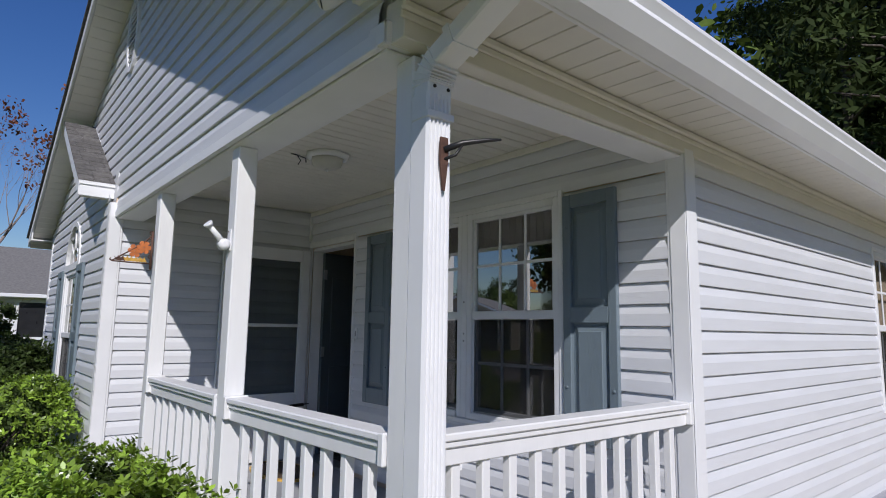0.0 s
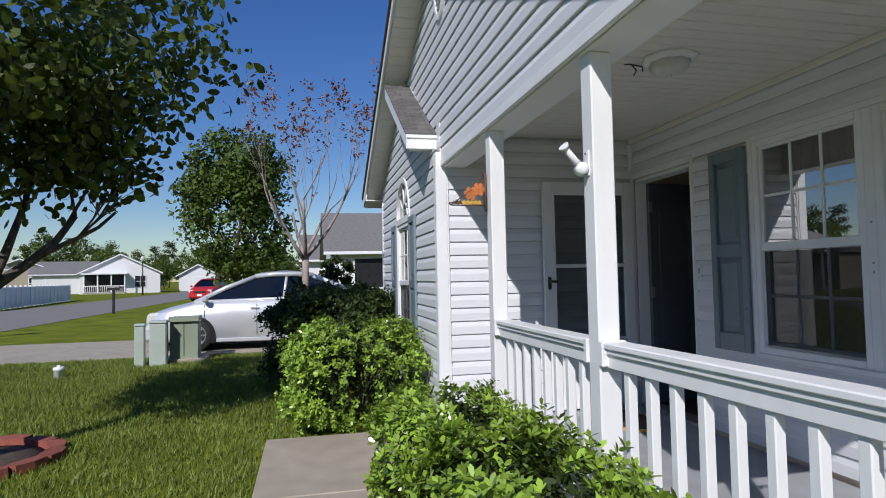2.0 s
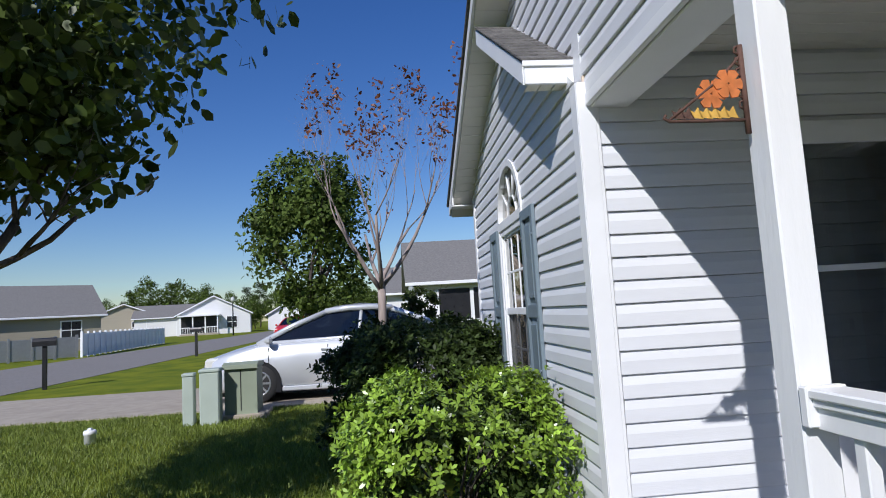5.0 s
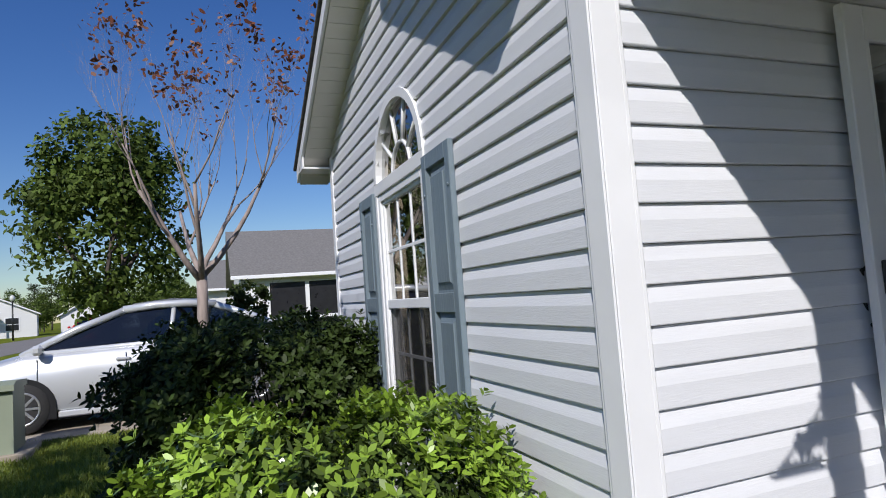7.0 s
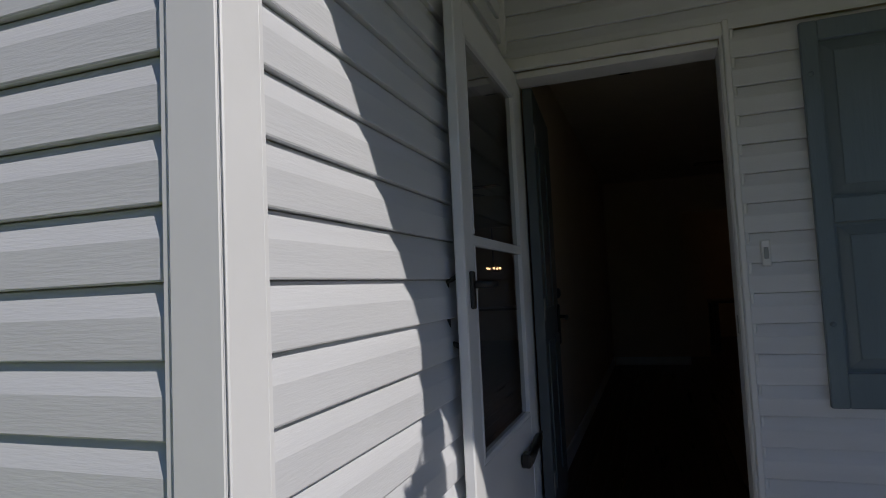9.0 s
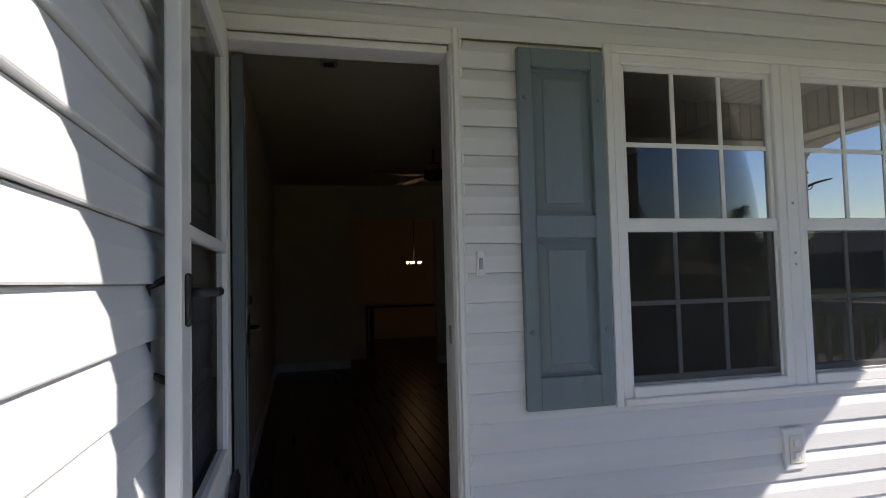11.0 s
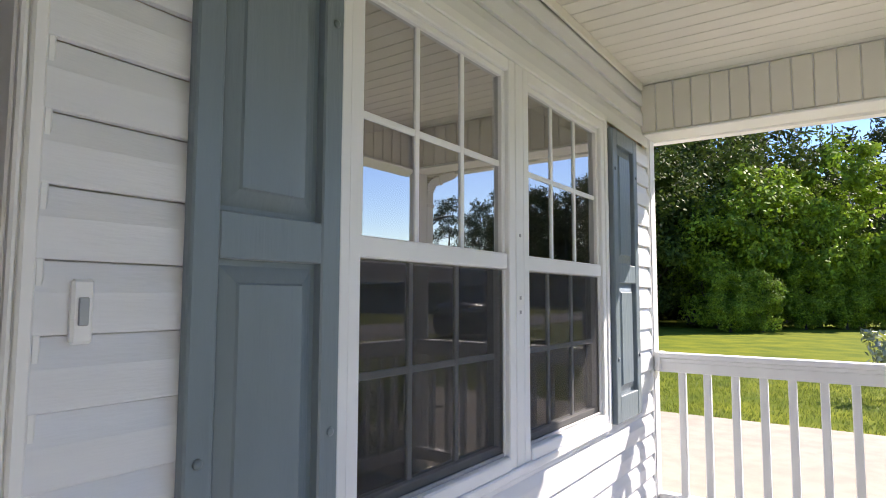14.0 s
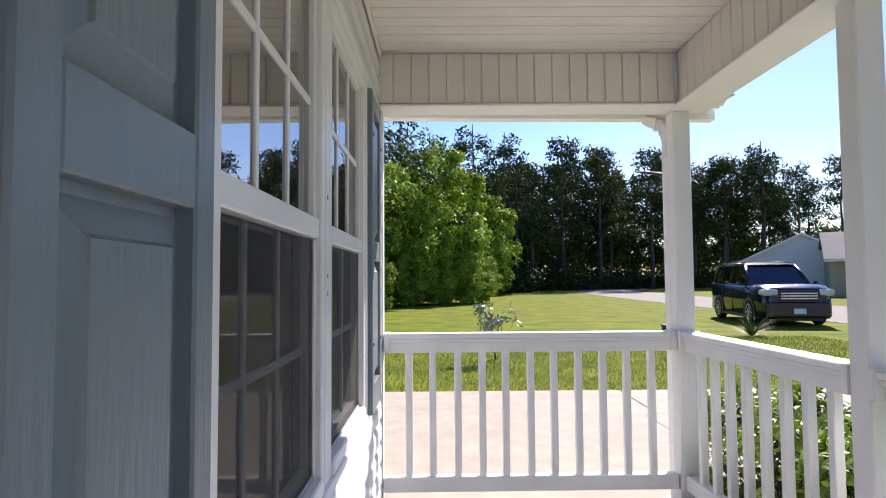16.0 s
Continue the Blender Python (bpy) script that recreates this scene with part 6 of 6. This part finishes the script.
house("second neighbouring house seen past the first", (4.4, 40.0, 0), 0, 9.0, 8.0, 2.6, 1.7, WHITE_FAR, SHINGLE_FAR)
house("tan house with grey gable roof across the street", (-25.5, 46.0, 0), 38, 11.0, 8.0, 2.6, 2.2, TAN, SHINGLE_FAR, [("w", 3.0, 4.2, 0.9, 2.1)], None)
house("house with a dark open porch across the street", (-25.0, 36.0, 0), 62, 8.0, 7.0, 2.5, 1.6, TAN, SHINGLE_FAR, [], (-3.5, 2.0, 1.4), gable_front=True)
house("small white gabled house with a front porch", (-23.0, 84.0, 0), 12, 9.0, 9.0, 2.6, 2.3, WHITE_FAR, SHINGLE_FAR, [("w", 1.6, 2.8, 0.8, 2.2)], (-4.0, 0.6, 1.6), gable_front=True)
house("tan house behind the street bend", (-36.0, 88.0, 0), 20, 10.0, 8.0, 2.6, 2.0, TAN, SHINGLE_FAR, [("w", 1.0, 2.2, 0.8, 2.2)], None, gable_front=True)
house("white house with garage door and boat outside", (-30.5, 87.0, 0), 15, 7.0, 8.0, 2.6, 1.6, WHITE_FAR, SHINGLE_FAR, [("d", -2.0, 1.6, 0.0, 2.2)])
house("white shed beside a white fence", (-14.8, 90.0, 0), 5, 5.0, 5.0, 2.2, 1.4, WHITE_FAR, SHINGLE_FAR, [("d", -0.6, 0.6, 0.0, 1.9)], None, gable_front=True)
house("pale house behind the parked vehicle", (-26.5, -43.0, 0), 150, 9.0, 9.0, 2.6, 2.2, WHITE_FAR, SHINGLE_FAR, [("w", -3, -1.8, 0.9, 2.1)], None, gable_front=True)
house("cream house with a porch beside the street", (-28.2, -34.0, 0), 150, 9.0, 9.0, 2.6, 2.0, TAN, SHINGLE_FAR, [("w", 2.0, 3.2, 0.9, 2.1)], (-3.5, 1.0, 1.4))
house("dark roofed house behind the side yard", (34.0, 19.0, 0), 250, 10.0, 9.0, 2.6, 2.0, WHITE_FAR, SHINGLE, [("w", 1.0, 2.2, 0.8, 2.1)])


def fence(label, a, b, h, mat):
    e = thing("fence", label, "fence")
    A, B = Vector((*a, 0)), Vector((*b, 0))
    n = max(1, int((B - A).length / 0.9))
    ang = math.atan2(B.y - A.y, B.x - A.x)
    step = (B - A).length / n
    for i in range(n):
        p = A + (B - A) * (i + 0.5) / n
        q = part("fence_panel", box(-step / 2 + 0.06, step / 2 - 0.06, -0.02, 0.02, 0.05, h, 0.01), mat, e)
        q.matrix_local = Matrix.Translation(p) @ Matrix.Rotation(ang, 4, "Z")
    for i in range(n + 1):
        p = A + (B - A) * i / n
        q = part("fence_post", box(-0.06, 0.06, -0.06, 0.06, -0.05, h + 0.1, 0.01), mat, e)
        q.matrix_local = Matrix.Translation(p) @ Matrix.Rotation(ang, 4, "Z")
    return e


fence("long white vinyl fence across the street", (-16.2, 36.5), (-18.4, 54.0), 1.25, TRIM)
fence("white vinyl fence beside the shed", (-13.6, 88.0), (-8.6, 88.5), 1.6, TRIM)
fence("weathered grey fence across the street", (-19.5, 34.0), (-16.4, 36.4), 1.1, UTILGREY)


def mailbox(label, at, rz=0):
    e = thing("mailbox", label, "mailbox", at, rz)
    part("post", box(-0.05, 0.05, -0.05, 0.05, -0.05, 1.05, 0.008), BLACK, e)
    part("box", prism([(-0.09, 1.05), (0.09, 1.05), (0.09, 1.17), (0.065, 1.23), (0, 1.25), (-0.065, 1.23), (-0.09, 1.17)], -0.25, 0.25, "x"), BLACK, e)
    return e


mailbox("black mailbox on a post by the street", (-8.3, 30.0, 0))
kb = thing("junction_box", "small black utility box standing on the side lawn", "utility box", (-1.85, -6.9, 0), 10)
part("shell", box(-0.11, 0.11, -0.08, 0.08, -0.05, 0.42, 0.015), BLACK, kb)
part("lid", box(-0.12, 0.12, -0.09, 0.09, 0.42, 0.46, 0.012), BLACK, kb)
mb = mailbox("weathered mailbox on a wooden post by the driveway", (-8.3, 18.6, 0), 20)

lp = thing("street_lamp", "dark slender street lamp with a small pale head", "street lamp", (-17.0, 70.0, 0))
part("pole", tube([(0, 0, -0.1), (0, 0, 3.6)], [0.09, 0.06], 8), BLACK, lp)
part("head", revolve([(0.1, 3.6), (0.22, 3.75), (0.2, 4.0), (0.05, 4.15)], (0, 0, 0), 10), FROST, lp)

post_lamp = thing("lamp_post", "black garden lamp post with a frosted glass lantern", "lamp post", (6.25, -5.35, 0))
post_lamp.scale = (0.8, 0.8, 1.2)
part("pole", tube([(0, 0, -0.1), (0, 0, 0.5), (0, 0, 2.45)], [0.04, 0.03, 0.028], 10), BLACK, post_lamp)
part("collar", revolve([(0.03, 2.40), (0.06, 2.44), (0.075, 2.48), (0.03, 2.49)], (0, 0, 0), 12), BLACK, post_lamp)
part("glass", prism([(-0.09, -0.09), (0.09, -0.09), (0.09, 0.09), (-0.09, 0.09)], 2.50, 2.76, "z"), FROST, post_lamp, "frosted pane")
for sx in (-1, 1):
    for sy in (-1, 1):
        part("lantern_bar", box(0.095 * sx - 0.012, 0.095 * sx + 0.012, 0.095 * sy - 0.012, 0.095 * sy + 0.012, 2.48, 2.78, 0.003), BLACK, post_lamp)
part("lantern_roof", revolve([(0.17, 2.775), (0.15, 2.80), (0.06, 2.88), (0.02, 2.93), (0.012, 2.96)], (0, 0, 0), 8), BLACK, post_lamp)

# pale-leaved young shrub on the side lawn
tree("young shrub with silvery leaves on the side lawn", (1.75, -5.3, 0.0), 0.25, 0.018, (0, 0, 0.6), (0.42, 0.42, 0.35), 300, 0.09, material("silvery_leaves", (0.28, 0.33, 0.25), 0.35, 0.2, 4, isl=0.3), BARK, 31, 2, 24, 5, limb_l=0.42, up=0.4, wide=0.35)


# ---- woods ----
def wood_tree(label, x, y, h, w, kind, seed, n, size):
    if kind == "pine":
        rr = np.random.default_rng(seed)
        e = thing("tree", label, "tree", (x, y, 0))
        bm = tube([(rr.normal(0, 0.05), rr.normal(0, 0.05), h * k / 6 - 0.05) for k in range(7)], [0.22 - 0.03 * k for k in range(7)], 8)
        P_, D_ = [], []
        for k in range(34):
            z = h * rr.uniform(0.38, 1.0)
            a = rr.uniform(0, 6.28)
            l = w * (1.15 - z / h) * rr.uniform(0.5, 1.5) + 0.3
            tip = np.array([l * math.cos(a), l * math.sin(a), z + l * rr.uniform(-0.1, 0.35)])
            tube([(0, 0, z), tuple(tip * np.array([0.5, 0.5, 1]) + np.array([0, 0, -0.02])), tuple(tip)], [0.05, 0.03, 0.012], 5, bm)
            q, d = ball_points(max(6, n // 34), tip, (w * 0.30, w * 0.30, w * 0.20), rr, 0.1)
            P_.append(q)
            D_.append(d + np.array([0, 0, 0.4]))
        part("trunk", bm, BARK, e)
        foliage("crown", np.concatenate(P_), np.concatenate(D_), size, LEAF_PINE, e, rr, 0.35, "diamond", 0.9)
        return e
    return tree(label, (x, y, 0), h * (0.12 if kind == "bright" else 0.22), 0.16, (0, 0, h * (0.5 if kind == "bright" else 0.56)), (w, w, h * (0.5 if kind == "bright" else 0.46)), n, size, {"bright": LEAF_BRIGHT, "mid": LEAF_MID}[kind], BARK, seed, 2, 85 if kind == "bright" else 90, 3, "leaf", h * 0.2, 0.3)


pine = wood_tree("tall dark pine at the edge of the woods", -6, -62, 15, 3.0, "pine", 101, 2600, 0.42)
pine2 = wood_tree("tall dark pine at the edge of the woods", -20, -74, 14, 3.0, "pine", 102, 2600, 0.42)
oak = wood_tree("bright green broadleaf tree at the edge of the woods", 2.3, -31.0, 9.8, 2.55, "bright", 103, 13000, 0.26)
oak2 = wood_tree("bright green broadleaf tree at the edge of the woods", 6.4, -26.5, 7.6, 2.8, "bright", 104, 13000, 0.22)
mid1 = wood_tree("dark green broadleaf tree in the woods", 0, -60, 11.5, 4.2, "mid", 105, 5000, 0.45)
rw = np.random.default_rng(42)


def copies(src, places, s0=0.85, s1=1.2):
    for x, y in places:
        s = rw.uniform(s0, s1)
        c = copy_thing(src, Matrix.Translation((x, y, 0)) @ Matrix.Rotation(rw.uniform(0, 6.28), 4, "Z"))
        c.scale = (s, s, s * rw.uniform(0.92, 1.1))


# woods beyond the side lawn
copies(pine, [(-46 + 2.9 * i + rw.uniform(-1, 1), -80 + 0.08 * i * i * 0.2 + rw.uniform(-5, 5)) for i in range(18)], 1.0, 1.35)
copies(pine2, [(-60 + 3.2 * i + rw.uniform(-1, 1), -90 + rw.uniform(-4, 4)) for i in range(26)], 1.1, 1.45)
copies(mid1, [(-58 + 3.6 * i + rw.uniform(-1, 1), -82 + rw.uniform(-4, 4)) for i in range(20)], 0.7, 1.0)
copies(pine2, [(-24, -70), (-17, -68), (-12, -66), (-8, -64), (-30, -73), (-36, -76)], 1.0, 1.3)
copies(pine, [(3.5, -42), (7.5, -40), (10.5, -36), (13, -33), (9, -34), (-0.5, -50), (-4, -56)], 0.9, 1.15)
copies(oak, [(-1.5, -47), (4.8, -36)], 0.85, 1.1)
copies(oak2, [(3.9, -28.5), (7.6, -24.5)], 0.6, 1.0)
copies(oak2, [(6.6, -21.5), (5.6, -22.5), (4.3, -26.0), (1.2, -28.5), (2.8, -27.2), (0.2, -30.5)], 0.28, 0.42)
mid2 = wood_tree("dark green broadleaf tree beside the side lawn", 9.5, -27.5, 11.0, 3.6, "mid", 107, 16000, 0.22)
copies(mid2, [(12.5, -26), (15, -22), (10.5, -24), (13, -21.5), (8.4, -29.5)], 0.75, 1.0)
copies(mid2, [(6, -34), (10, -31), (13, -29), (17, -26)], 0.75, 1.05)
copies(mid1, [(1, -48), (-8, -68)], 0.75, 1.0)
# trees behind the house, over the side yard
copies(pine, [(24 + 2.6 * i, 2.5 + rw.uniform(-2, 6) + i) for i in range(7)], 1.0, 1.35)
copies(mid1, [(28, 3), (32, 9), (27, 12), (22, -2)], 1.0, 1.3)
pine3 = wood_tree("tall dark pine behind the house", 18.5, 5.5, 13.5, 3.0, "pine", 106, 9000, 0.24)
copies(pine3, [(17.0, 3.2), (19.5, 1.6), (21, 8), (22, 5), (20.5, 3.4)], 0.9, 1.2)
copies(oak, [(20.5, -3.0)], 1.1, 1.2)
# tree line behind the houses and across the street
copies(mid1, [(-70 + 5.2 * i + rw.uniform(-2, 2), 128 + rw.uniform(-8, 8)) for i in range(24)], 0.5, 0.9)
copies(pine2, [(-74 + 6.5 * i + rw.uniform(-2, 2), 138 + rw.uniform(-8, 8)) for i in range(20)], 0.5, 0.8)
copies(mid1, [(-24, 112), (-16.5, 108), (-9, 104), (-5, 112), (-33, 114)], 0.5, 0.7)
copies(mid1, [(-68 + rw.uniform(-6, 6), -70 + 5.4 * i + rw.uniform(-2, 2)) for i in range(38)], 0.55, 0.85)
copies(pine2, [(-76 + rw.uniform(-4, 4), -72 + 7 * i + rw.uniform(-2, 2)) for i in range(28)], 0.55, 0.8)
# low undergrowth along the wood's edge
under = thing("undergrowth", "dense dark undergrowth along the edge of the woods", "undergrowth", kind="stuff")
P_, D_ = [], []
for i in range(150):
    f = i / 149
    x, y = 24 - 30 * f + rw.uniform(-1, 1), -21 - 35 * f ** 1.3 + rw.uniform(-1.5, 1.5)
    q, d = ball_points(120, (x, y - 2, rw.uniform(0.5, 1.6)), (1.5, 1.3, rw.uniform(0.9, 2.2)), rw, 0.3)
    P_.append(q), D_.append(d + np.array([0, 0, 0.4]))
for i in range(420):
    q, d = ball_points(70, (-75 + 0.25 * i, (-84 if i < 245 else -63) - rw.uniform(0, 12), rw.uniform(0.5, 4.5)), (2.4, 1.8, rw.uniform(1.4, 3.2)), rw, 0.3)
    P_.append(q), D_.append(d + np.array([0, 0, 0.4]))
for i in range(220):
    q, d = ball_points(70, (-42 + 0.22 * i, -81 + 0.10 * i + rw.uniform(-2, 2), rw.uniform(0.2, 1.4)), (1.6, 1.3, rw.uniform(0.8, 1.6)), rw, 0.2)
    P_.append(q), D_.append(d + np.array([0, 0, 0.4]))
P_, D_ = np.concatenate(P_), np.concatenate(D_)
ok = P_[:, 2] > 0
foliage("undergrowth_leaves", P_[ok], D_[ok], 0.42, LEAF_PINE, under, rw, 0.5, "leaf", 0.8)
